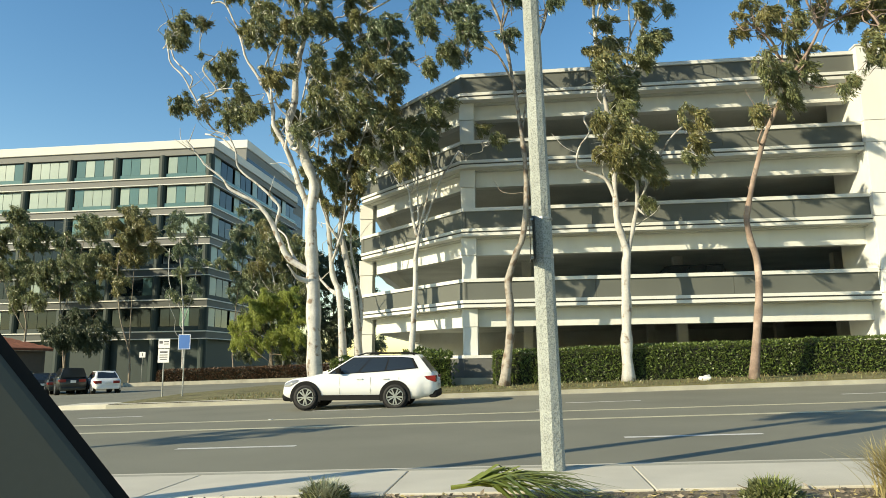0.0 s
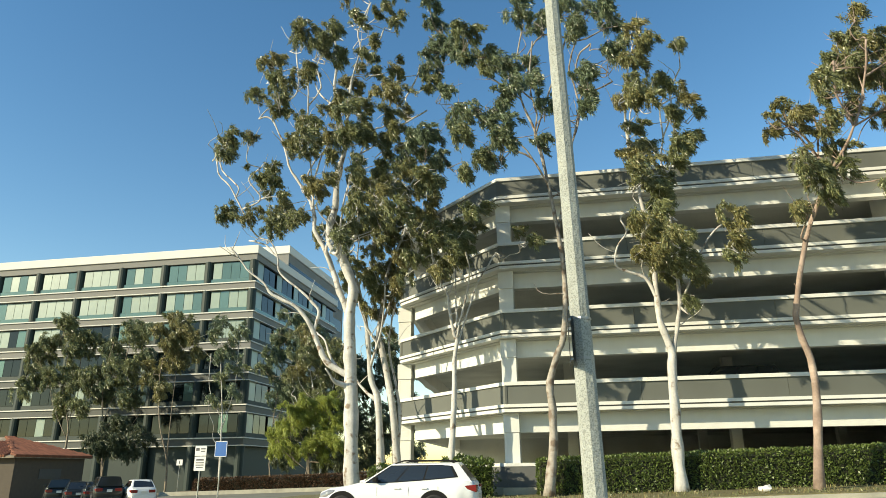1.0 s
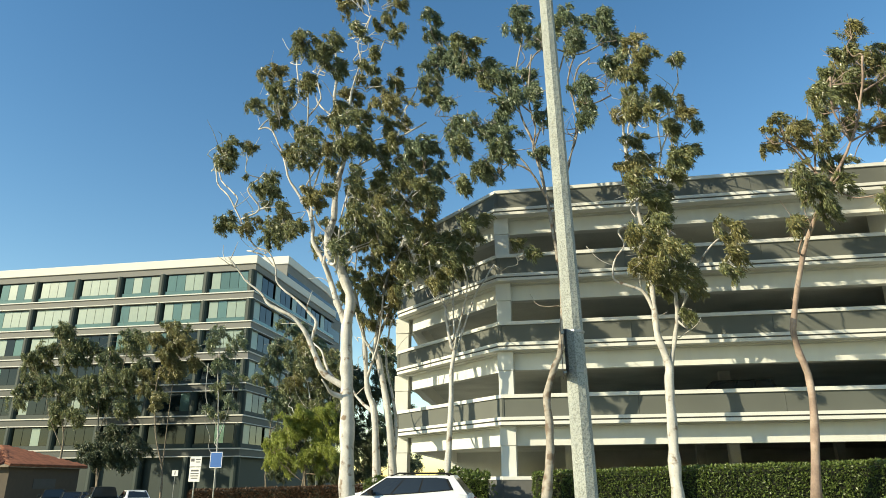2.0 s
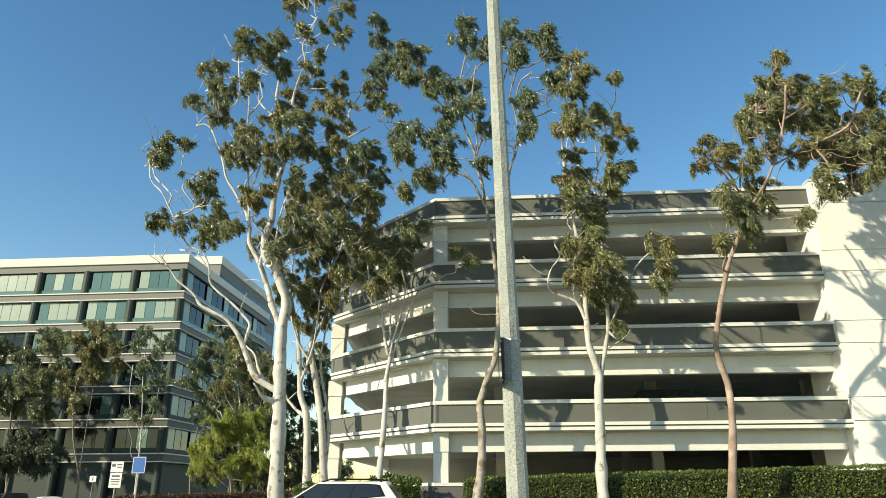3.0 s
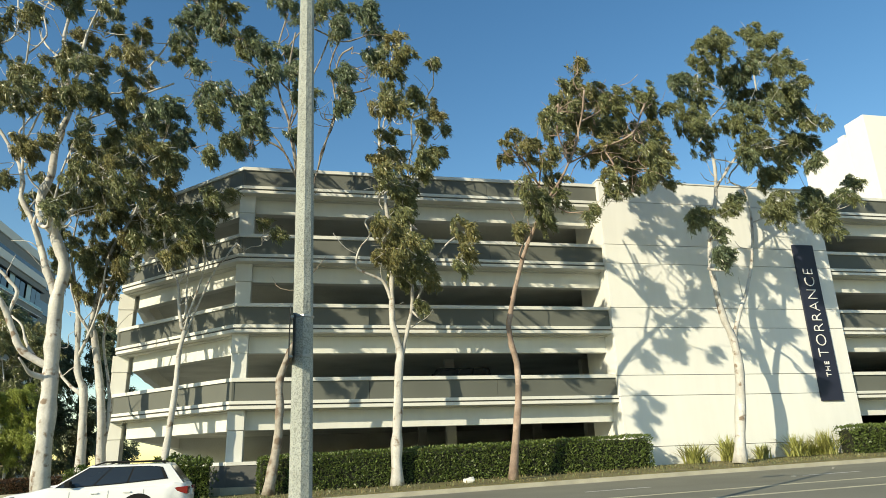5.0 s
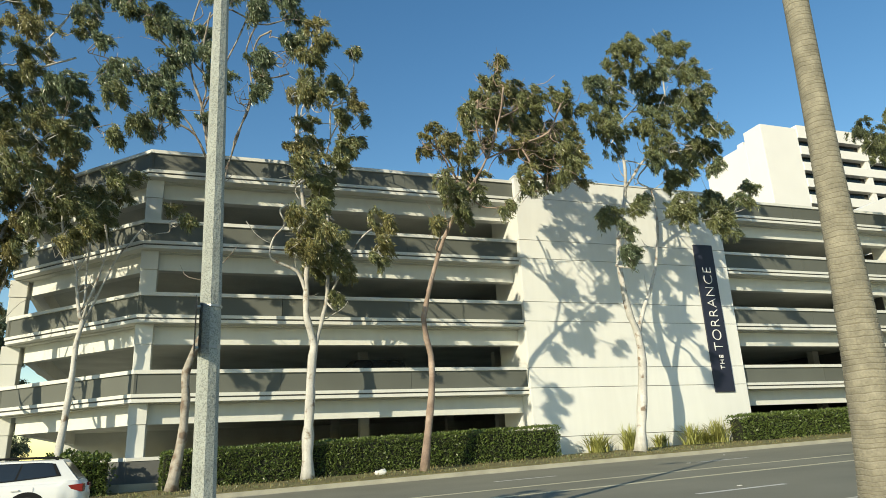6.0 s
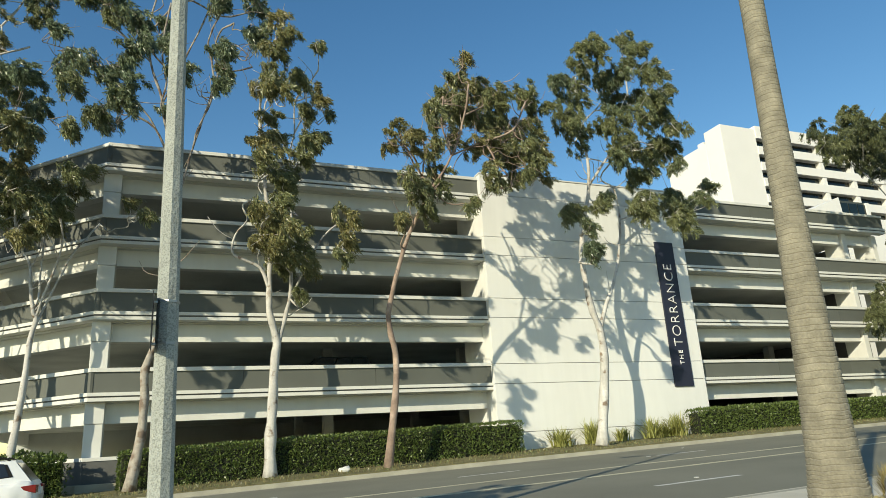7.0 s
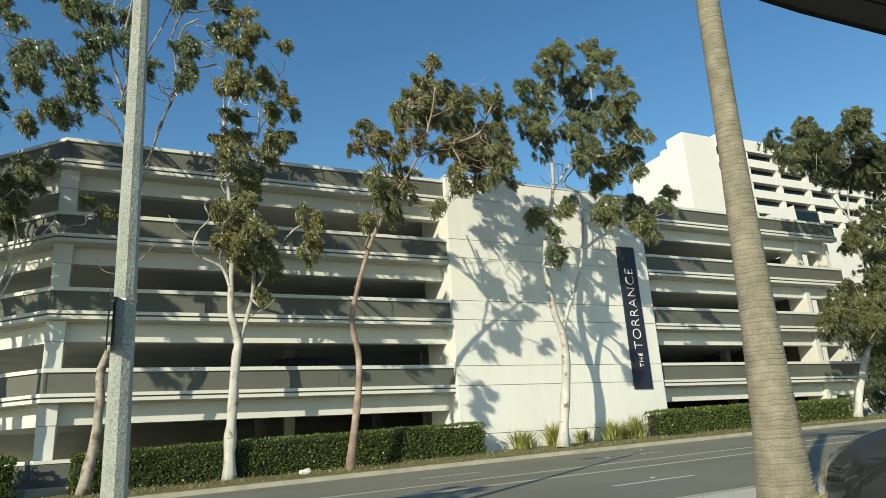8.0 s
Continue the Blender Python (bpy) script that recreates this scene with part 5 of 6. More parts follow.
D = unit(np.stack([rng.normal(size=n), rng.normal(size=n), rng.normal(size=n) * 0.25], 1))
chips = thing("bark_chips", "loose bark chips and dead leaves", "mulch", (0, 0, 0), kind="stuff")
cloud("chips", np.stack([gx, gy, gz + 0.012], 1), D, rng.uniform(0.03, 0.09, n), rng.uniform(0.012, 0.035, n), (BARK_D, STRAW), chips, pick=(rng.random(n) > 0.6))

bed = lambda x: slope(x) + 0.035
shrub("low_shrub", "small dry grey-green bush in the bark bed", (-2.0, 6.1, bed(-1.9)), (0.20, 0.18, 0.13), LEAF, 21, n=1500, leaf_size=0.05, group="bed shrubs")
blades("strap_plant", "tuft of short strap leaves in the bark bed", (-1.98, 6.05, bed(-1.9)), 230, 0.26, 0.33, 0.022, PALEBLADE, 22, arch=0.4, group="bed shrubs")
shrub("low_shrub", "small leafy green bush in the bark bed", (1.70, 5.85, bed(1.7)), (0.22, 0.2, 0.14), LEAF, 23, n=1900, leaf_size=0.05, group="bed shrubs")
blades("strap_plant", "tuft of short strap leaves in the bark bed", (1.72, 5.82, bed(1.7)), 190, 0.24, 0.30, 0.018, FROND, 24, arch=0.4, group="bed shrubs")
for i, (x, y, h, s) in enumerate(((2.72, 5.85, 0.54, 0.46), (5.45, 5.75, 0.34, 0.42), (6.30, 5.50, 0.20, 0.34), (6.95, 5.35, 0.20, 0.36), (7.75, 5.75, 0.50, 0.24))):
    blades("straw_tussock", "pale straw-coloured ornamental grass tussock", (x, y, bed(x)), 900, h, s, 0.011, STRAW, 40 + i, category="grass", arch=0.45, group="straw tussocks")

# fallen palm frond on the bed
frond = thing("fallen_frond", "green palm frond lying on the bark bed", "palm frond", (-0.72, 5.85, bed(-0.7) + 0.05))
part("stalk", tube([(-0.12, 0.02, 0.09), (0.1, 0.03, 0.12), (0.5, 0.04, 0.08)], (0.020, 0.018, 0.008), 6), LEAF_Y, frond)
bm = bmesh.new()
rng = np.random.default_rng(9)
for i in range(90):
    f = i / 89
    a = -1.15 + 2.3 * f
    root = Vector((-0.02 + 0.12 * math.cos(a), 0.12 * math.sin(a), 0.13))
    d = Vector((math.cos(a * 0.75) * (0.9 if abs(a) < 0.8 else 0.75), math.sin(a) * 0.5, 0))
    length = rng.uniform(0.95, 1.4) * (1.0 - 0.25 * abs(a))
    s = Vector((-d.y, d.x, 0)).normalized()
    prev = None
    for k in range(5):
        g = k / 4
        p = root + d * length * g + Vector((0, 0, 0.10 * math.sin(2.6 * g) - 0.13 * g * g + 0.04 * rng.normal() * g))
        w = 0.028 * (1 - g) ** 0.5 + 0.001
        cur = (bm.verts.new(p - s * w), bm.verts.new(p + s * w))
        if prev:
            bm.faces.new((*prev, cur[1], cur[0]))
        prev = cur
part("leaf_fan", bm, FROND, frond)["kind"] = "stuff"


# ---- palms ----
def palm(label, at, lean, high, r0, r1, crown, seed, fan=1.0):
    rng = np.random.default_rng(seed)
    ob = thing("palm_tree", label, "palm tree", at, group="palms")
    bm = bmesh.new()
    z, rings, sides = -0.1, [], 28
    while z < high:
        f = max(0.0, z / high)
        r = r1 + (r0 - r1) * ((1 - min(1.0, f * high / 6.5)) ** 2.2 + 0.22 * max(0.0, 1 - f * high / 0.7) ** 2)
        step = 0.058 * rng.uniform(0.6, 1.6)
        cx, cy = lean[0] * f, lean[1] * f
        for dz, rr in ((0.0, 1.0), (step * 0.70, 1.016), (step * 0.84, 0.986)):
            wav = rng.normal() * 0.004
            rings.append([bm.verts.new((cx + r * rr * (1 + 0.012 * noise.noise((3 * math.cos(b), 3 * math.sin(b), z * 5))) * math.cos(b), cy + r * rr * math.sin(b), z + dz + 0.018 * noise.noise((2 * math.cos(b) + wav, 2 * math.sin(b), z * 2.2))))
                          for b in (2 * math.pi * k / sides for k in range(sides))])
        z += step
    for i, (a, b) in enumerate(zip(rings, rings[1:])):
        for k in range(sides):
            # Groove faces get a darker colour in place of their shadow.
            bm.faces.new((a[k], a[(k + 1) % sides], b[(k + 1) % sides], b[k])).material_index = int(i % 3 == 2 )
    bm.faces.new(rings[-1])
    part("trunk", bm, PALMBARK, ob, "ringed tan trunk").data.materials.append(PALMGROOVE)
    if crown:
        top = Vector((lean[0], lean[1], high))
        bm = bmesh.new()
        for i in range(crown):
            az, el = rng.uniform(0, 2 * math.pi), rng.uniform(-0.7, 1.1)
            out = Vector((math.cos(az) * math.cos(el), math.sin(az) * math.cos(el), math.sin(el)))
            tip = top + out * 1.1 * fan
            tube([top, top.lerp(tip, 0.5) + Vector((0, 0, 0.05)), tip], [0.03, 0.02, 0.015], 5, bm)
            sd = out.cross(Vector((0, 0, 1))).normalized()
            for j in range(22):
                a = -1.3 + 2.6 * j / 21
                d = (out * math.cos(a) + sd * math.sin(a)).normalized()
                e = tip + (d * 0.75 + Vector((0, 0, -0.18))) * fan
                s = d.cross(out if abs(a) > 0.2 else sd).normalized() * 0.03
                m = tip + d * 0.4 * fan
                bm.faces.new([bm.verts.new(v) for v in (tip, m + s, e, m - s)])
        part("crown", bm, FROND, ob, "green fan-leaf crown")["kind"] = "stuff"
    return ob


palm("fan palm with a thick ringed tan trunk beside the pavement", (7.19, 6.0, slope(7.1) + 0.03), (0.36, 0.0), 9.5, 0.31, 0.155, 40, 61)
palm("tall fan palm that shades the street", (-7.1, 3.9, slope(-7.1) + 0.1), (0.0, 0.0), 7.0, 0.17, 0.12, 46, 62, 0.62)
palm("tall fan palm that shades the street", (-18.4, 3.5, slope(-18.4) + 0.1), (0.0, 0.0), 7.0, 0.17, 0.12, 40, 63, 0.58)

# ---- street lamp ----
lamp = thing("street_lamp", "eight-sided pebbled concrete street lamp post on the pavement", "street lamp", (0.045, 7.48, slope(0) + 0.05))
part("post", tube([(0.03, 0, -0.05), (0.0, 0, 2.4), (-0.10, 0, 9.2)], (0.124, 0.109, 0.073), 8), GRANITE, lamp, "pebbled concrete post")
part("footing", tube([(0.02, 0, -0.06), (0.02, 0, 0.006)], (0.14, 0.135), 16), KERB, lamp)
for z in (2.27, 2.70):
    part("strap", tube([(0, 0, z - 0.012), (0, 0, z + 0.012)], (0.1145, 0.1145), 8), STEEL, lamp, "steel strap")
plate_ob = part("side_sign", box(-0.145, -0.30, 2.20, -0.137, 0.02, 2.76), DARKMETAL, lamp, "dark back of a small sign seen edge-on")
for z in (2.27, 2.70):
    part("bracket", box(-0.14, -0.03, z - 0.012, -0.10, 0.03, z + 0.012), STEEL, lamp)
part("arm", tube([(0, 0, 8.3), (-0.5, -0.2, 8.7), (-1.5, 0.4, 8.95)], (0.05, 0.045, 0.035), 8), STEEL, lamp)
part("lamp_head", box(-2.1, 0.25, 8.84, -1.4, 0.55, 9.0, bevel=0.04), STEEL, lamp, "grey lamp head")


# ---- signs by the driveway ----
def post_sign(label, at, high, plates, group="driveway signs"):
    s = thing("road_sign", label, "sign", at, group=group)
    part("post", tube([(0, 0, -0.1), (0, 0, high)], (0.03, 0.03), 8), STEEL, s, "steel post")
    for (w, z0, z1, mat, bars) in plates:
        p = part("plate", box(-w / 2, -0.045, z0, w / 2, -0.032, z1, bevel=0.004), mat, s)
        for (bx, bz, bw, bh) in bars:
            part("text_bar", box(bx - bw / 2, -0.0475, bz - bh / 2, bx + bw / 2, -0.0455, bz + bh / 2), INK if mat is SIGN_WHITE else SIGN_WHITE, p)
    return s


g0 = verge(-14.5, 27.5) - 0.02
post_sign("two white regulatory sign plates on a steel post", (-15.42, 27.5, g0), 2.35,
          [(0.52, 2.02, 2.42, SIGN_WHITE, [(-0.14, 2.28, 0.16, 0.12), (0.1, 2.3, 0.22, 0.05), (0.1, 2.2, 0.2, 0.04)]),
           (0.50, 1.42, 1.99, SIGN_WHITE, [(0, 1.86, 0.34, 0.07), (0, 1.74, 0.36, 0.04), (0, 1.65, 0.36, 0.04), (0, 1.56, 0.30, 0.04)])])
post_sign("square blue sign on a steel post", (-14.52, 27.5, g0), 2.6, [(0.55, 1.96, 2.60, SIGN_BLUE, [(-0.255, 2.28, 0.02, 0.60), (0.255, 2.28, 0.02, 0.60), (0, 2.58, 0.53, 0.02), (0, 1.98, 0.53, 0.02)])])
post_sign("small white sign on a short post", (-37.0, 62.5, slope(-37) + 0.3), 3.0, [(0.62, 2.42, 2.95, SIGN_WHITE, [(0, 2.7, 0.09, 0.3)])])

# ---- rooftop lamps and litter ----
for x in (6.3, 20.7, 10.6):
    r = thing("roof_lamp", "small dark lamp on a thin pole on the garage roof", "lamp", (x, 33.0, 12.94), group="roof lamps")
    part("pole", tube([(0, 0, 0), (0, 0, 2.25)], (0.03, 0.025), 6), DARKMETAL, r)
    part("head", box(-0.26, -0.08, 1.95, 0.02, 0.10, 2.12, bevel=0.03), DARKMETAL, r, "dark lamp head")
lit = thing("litter_bag", "crumpled white paper litter on the verge", "litter", (6.25, 25.9, verge(6.25, 25.9)))
bm = bmesh.new()
bmesh.ops.create_icosphere(bm, subdivisions=2, radius=0.2)
for v in bm.verts:
    v.co = Vector((v.co.x * 1.2, v.co.y * 0.8, v.co.z * 0.6 + 0.08)) * (1 + 0.35 * noise.noise(v.co * 9))
part("paper", bm, SIGN_WHITE, lit)
rng = random.Random(8)
for i in range(8):
    x, y = rng.uniform(-10, 24), rng.uniform(8.6, 23.4)
    p = thing("paper_scrap", "small pale paper scrap on the asphalt", "litter", (x, y, slope(x) + 0.004), group="paper scraps", rz=rng.uniform(0, 180))
    bm = box(-0.045, -0.025, 0, 0.04, 0.03, 0.01)
    for v in bm.verts:
        v.co += Vector((rng.uniform(-.02, .02), rng.uniform(-.02, .02), rng.uniform(0, 0.01) if v.co.z > 0 else 0))
    part("scrap", bm, SIGN_WHITE, p)


# ---- vehicles ----
def loft(rows, closed=True):
    bm = bmesh.new()
    rings = [[bm.verts.new(p) for p in r] for r in rows]
    n = len(rings[0])
    for a, b in zip(rings, rings[1:]):
        for k in range(n if closed else n - 1):
            bm.faces.new((a[k], a[(k + 1) % n], b[(k + 1) % n], b[k]))
    bm.faces.new(rings[0][::-1])
    bm.faces.new(rings[-1])
    bmesh.ops.recalc_face_normals(bm, faces=bm.faces)
    return bm


def lerp_table(table, x):
    for (x0, *a), (x1, *b) in zip(table, table[1:]):
        if x <= x1:
            f = (x - x0) / (x1 - x0)
            f = max(0.0, min(1.0, f))
            return [p + (q - p) * f for p, q in zip(a, b)]
    return list(table[-1][1:])


WHEELS = {}


def wheel_meshes(r):
    if r in WHEELS:
        return WHEELS[r]
    out = []
    tyre = loft([[(0.11 * s * (0.8 if k in (0, 3) else 1), rr * math.cos(a), rr * math.sin(a)) for k, (s, rr) in enumerate(((-1, r * 0.68), (-1, r * 0.95), (1, r * 0.95), (1, r * 0.68)))] for a in (2 * math.pi * i / 28 for i in range(29))])
    rim = tube([(-0.06, 0, 0), (0.075, 0, 0)], (r * 0.69, r * 0.69), 28)
    spokes = bmesh.new()
    for i in range(10):
        a = 2 * math.pi * i / 10 + (0.10 if i % 2 else -0.10)
        c, s = math.cos(a), math.sin(a)
        q = (-s, c)
        vs = []
        for x in (0.076, 0.105):
            for (rr, w) in ((r * 0.12, 0.016), (r * 0.67, 0.020)):
                for sg in (-1, 1):
                    vs.append(spokes.verts.new((x, c * rr + q[0] * w * sg, s * rr + q[1] * w * sg)))
        for f in ((4, 5, 7, 6), (0, 1, 5, 4), (1, 3, 7, 5), (3, 2, 6, 7), (2, 0, 4, 6)):
            spokes.faces.new([vs[j] for j in f])
    hub = tube([(0.07, 0, 0), (0.112, 0, 0)], (r * 0.16, r * 0.14), 14)
    lip = loft([[(0.085 + dx, rr * math.cos(a), rr * math.sin(a)) for dx, rr in ((0, r * 0.70), (0.02, r * 0.69), (0.02, r * 0.64), (0, r * 0.63))] for a in (2 * math.pi * i / 28 for i in range(29))])
    for nm, b, m in (("tyre", tyre, RUBBER), ("rim", rim, PLASTIC), ("spokes", spokes, ALLOY), ("hub", hub, ALLOY), ("rim_edge", lip, ALLOY)):
        me = bpy.data.meshes.new(nm)
        b.to_mesh(me)
        b.free()
        me.materials.append(m)
        me.shade_smooth() if nm in ("tyre",) else None
        out.append((nm, me))
    WHEELS[r] = out
    return out


def car(name, label, at, rz, length, width, height, paint, style, clad=False, rails=False, category="car", wheel=0.34, base=None):
    """A car whose front looks along its own +x. The body is lofted from stations, the cabin from its foot and roof lines."""
    ob = thing(name, label, category, at, rz=rz)
    half, w = length / 2, width / 2
    hood, belt, deck = style["hood"], style["belt"], style["deck"]
    foot0, foot1, roof0, roof1 = (f * length for f in style["cabin"])
    # station: x, belt line height, half width, underside
    table = [(-half, deck - 0.28, w * 0.80, 0.42), (-half + 0.10, deck - 0.04, w * 0.90, 0.34), (-half + 0.45, deck, w * 0.97, 0.30), (foot0 + 0.25, belt - 0.02, w, 0.27),
             (foot1 - 0.5, belt, w, 0.26), (foot1 + 0.02, hood + 0.02, w * 0.99, 0.26), (half - 0.75, hood - 0.08, w * 0.97, 0.26), (half - 0.30, hood - 0.13, w * 0.92, 0.27), (half - 0.10, hood - 0.20, w * 0.83, 0.29), (half - 0.03, hood - 0.27, w * 0.77, 0.31), (half, hood - 0.42, w * 0.70, 0.34)]
    table = style.get("table", table)
    rows = []
    up = style.get("crown", 0.015)
    for i in range(61):
        x = -half + length * (1 - (1 - i / 60) ** 1.3)
        b, hw, u = lerp_table(table, x)
        bulge = 0.5 * (u + b)
        rows.append([(x, sy * yy, z) for sy, yy, z in ((-1, hw * 0.80, u), (-1, hw * 0.97, u + 0.10), (-1, hw, bulge), (-1, hw * 0.985, b - 0.10), (-1, hw * 0.92, b - 0.015), (-1, hw * 0.55, b + up), (1, hw * 0.55, b + up), (1, hw * 0.92, b - 0.015), (1, hw * 0.985, b - 0.10), (1, hw, bulge), (1, hw * 0.97, u + 0.10), (1, hw * 0.80, u))])
    body = part("body", loft(rows), paint, ob, smooth=True)
    # cabin
    wf, wr = w * 0.90, w * 0.70
    zf, zr = belt - 0.03, height - 0.03

    def cabin(u, v, sy):
        """A point of the cabin's side: u from rear to front, v from foot to roof."""
        x = (foot0 + (foot1 - foot0) * u) * (1 - v) + (roof0 + (roof1 - roof0) * u) * v
        return Vector((x, sy * (wf + (wr - wf) * v ** 1.25), zf + (zr - zf) * v))

    rows = []
    for i in range(17):
        u = i / 16
        pinch = 1 - 0.10 * abs(2 * u - 1) ** 3
        ring = [cabin(u, v, -1) for v in (0, 0.25, 0.5, 0.75, 0.92)] + [cabin(u, 1, -1) * 1.0, Vector((cabin(u, 1, 1).x, -wr * 0.5, height)), Vector((cabin(u, 1, 1).x, wr * 0.5, height)), cabin(u, 1, 1)] + [cabin(u, v, 1) for v in (0.92, 0.75, 0.5, 0.25, 0)]
        rows.append([(p[0], p[1] * pinch, p[2]) for p in ring])
    part("cabin", loft(rows), paint, ob, smooth=False)

    low, climb = style.get("lift", (0.10, 0.0))

    def side_glass(u0, u1, sy, nm="side_window", edge=0.0, proud=0.010, mat=CARGLASS, label="dark tinted glass"):
        bm = bmesh.new()
        cols = []
        for i in range(7):
            u = u0 + (u1 - u0) * i / 6
            pinch = 1 - 0.10 * abs(2 * u - 1) ** 3
            cols.append([])
            lift = low + climb * (1 - u) ** 1.4 + (0.30 * max(0.0, 0.26 - u) / 0.26 if not climb else 0.0) - edge
            drop = 0.90 - 0.25 * max(0.0, 0.14 - u) / 0.14 + edge * 0.6
            for v in np.linspace(lift, drop, 5):
                p = cabin(u, v, sy)
                cols[-1].append(bm.verts.new((p.x, p.y * pinch + sy * proud, p.z + 0.003)))
        for a, b in zip(cols, cols[1:]):
            for k in range(4):
                bm.faces.new((a[k], b[k], b[k + 1], a[k + 1]))
        return part(nm, bm, mat, ob, label)

    for sy in (-1, 1):
        if "surround" in style:
            side_glass(*style["surround"], sy, "window_surround", 0.045, 0.006, PLASTIC, "black window surround")
        for u0, u1 in style["glass"]:
            side_glass(u0, u1, sy)
    for u, nm, dx in ((1, "windscreen", 0.012), (0, "rear_window", -0.012)):
        bm = bmesh.new()
        cols = []
        for i in range(9):
            s = -0.90 + 1.8 * i / 8
            cols.append([])
            for v in np.linspace(0.10, 0.90, 5):
                p = cabin(u, v, 1)
                cols[-1].append(bm.verts.new((p.x + dx, p.y * 0.9 * s, p.z + 0.006)))
        for a, b in zip(cols, cols[1:]):
            for k in range(4):
                bm.faces.new((a[k], b[k], b[k + 1], a[k + 1]))
        part(nm, bm, CARGLASS, ob, "dark tinted glass")
    base_ = base or length * 0.57
    xr = -base_ / 2 + style.get("shift", 0.0)
    for xw in (xr, xr + base_):
        for sy in (-1, 1):
            wh = new("wheel")
            wh.parent = ob
            wh.matrix_basis = pose(xw, sy * (w - 0.07), wheel, 0, 0, 90 * sy)
            for nm, me in wheel_meshes(wheel):
                shared(nm, me, wh)
            arch = loft([[(xw + rr * math.cos(a), sy * (w + dy), wheel + rr * math.sin(a)) for rr, dy in ((wheel + 0.03, 0.006), (wheel + (0.10 if clad else 0.05), 0.008), (wheel + (0.10 if clad else 0.05), -0.06), (wheel + 0.03, -0.06))] for a in (math.pi * (-0.10 + 1.2 * i / 18) for i in range(19))])
            part("wheel_arch", arch, PLASTIC if clad else paint, ob)
            # The body has no hollow here; a black disc stands for the arch's shade.
            part("arch_shadow", tube([(xw, sy * (w + 0.004), wheel), (xw, sy * (w - 0.25), wheel)], (wheel + 0.035, wheel + 0.035), 24), PLASTIC, ob, "black disc standing for wheel-arch shade")
    for sy in (-1, 1):
        if clad:
            part("sill_cladding", box(xr + wheel + 0.08, sy * w - 0.02, 0.25, xr + base_ - wheel - 0.08, sy * w + 0.018, 0.40, bevel=0.01), PLASTIC, ob, "black plastic sill")
        m = cabin(0.86, 0.05, sy)
        part("door_mirror", box(m.x - 0.06, m.y + (0.02 if sy > 0 else -0.20), m.z + 0.03, m.x + 0.08, m.y + (0.20 if sy > 0 else -0.02), m.z + 0.16, bevel=0.025), style.get("mirror", paint), ob)
        for u in (0.42, 0.66):
            h = cabin(u, 0, sy)
            part("door_handle", box(h.x - 0.09, sy * w - 0.015, belt - 0.17, h.x + 0.09, sy * w + 0.022, belt - 0.135, bevel=0.008), paint, ob)
        for u in (0.30, 0.56, 0.84):
            h = cabin(u, 0, sy)
            part("door_seam", box(h.x - 0.0025, sy * w * 0.995 - 0.002, 0.42, h.x + 0.0025, sy * w * 0.995 + 0.003, belt - 0.10), TRIMGREY, ob)
        cols = []
        x0, x1, top0, lo0, lo1 = style.get("lamp_box", (half - 0.52, half - 0.02, hood - 0.15, hood - 0.22, hood - 0.36))
        bm = bmesh.new()
        for i in range(13):
            x = x0 + (x1 - x0) * i / 12
            b, hw, u = lerp_table(table, x)
            zt = min(top0, b - 0.035)
            zb = min(zt - 0.02, lo0 + (lo1 - lo0) * min(1.0, 2.0 * i / 12))
            outline = [(0.5 * (u + b), hw), (b - 0.10, hw * 0.985), (b - 0.015, hw * 0.92)]
            cols.append([])
            for f in (0, 0.33, 0.67, 1):
                z = zb + (zt - zb) * f
                y = lerp_table(outline, z)[0] + 0.010 - 0.012 * abs(2 * f - 1) ** 4
                cols[-1].append(bm.verts.new((x + (0.012 if i == 12 else 0), sy * y, z)))
        for a, c in zip(cols, cols[1:]):
            for k in range(3):
                bm.faces.new((a[k], c[k], c[k + 1], a[k + 1]))
        bmesh.ops.recalc_face_normals(bm, faces=bm.faces)
        part("headlamp", bm, style.get("lamp", LAMP_CLEAR), ob, "glossy headlamp", smooth=True)
        bm = box(-half - 0.005, sy * w * 0.62 - 0.16, deck - 0.32, -half + 0.34, sy * w * 0.62 + 0.245, deck - 0.13)
        for v in bm.verts:                            # a wedge that narrows along the flank
            if v.co.x > -half + 0.2:
                v.co.z = deck - 0.17 + (0.02 if v.co.z > deck - 0.2 else -0.03)
                v.co.x += style.get("lamp_tail", 0.0)
                v.co.y = sy * min(abs(v.co.y) + 0.06, w + 0.004)
        bmesh.ops.bevel(bm, geom=list(bm.edges), offset=0.015, segments=2, affect="EDGES", profile=0.5)
        part("tail_lamp", bm, LAMP_RED, ob, "red tail lamp")
        if rails:
            part("roof_rail", tube([(roof0 + 0.1, sy * wr * 0.9, height - 0.02), (roof0 + 0.25, sy * wr * 0.9, height + 0.05), (roof1 - 0.35, sy * wr * 0.9, height + 0.055), (roof1 - 0.1, sy * wr * 0.9, height - 0.02)], (0.018, 0.022, 0.022, 0.018), 6), PLASTIC, ob, "black roof rail")
    part("front_bumper", box(half - 0.30, -w * 0.76, 0.22, half + 0.03, w * 0.76, 0.46, bevel=0.09), PLASTIC if clad else paint, ob)
    part("rear_bumper", box(-half - 0.03, -w * 0.82, 0.30, -half + 0.2, w * 0.82, 0.52, bevel=0.05), PLASTIC if clad else paint, ob)
    part("grille", box(half - 0.10, -w * 0.38, hood - 0.42, half + 0.012, w * 0.38, hood - 0.30, bevel=0.02), PLASTIC, ob)
    part("number_plate", box(-half - 0.036, -0.16, deck - 0.36, -half - 0.0, 0.16, deck - 0.20), SIGN_WHITE, ob)
    return ob


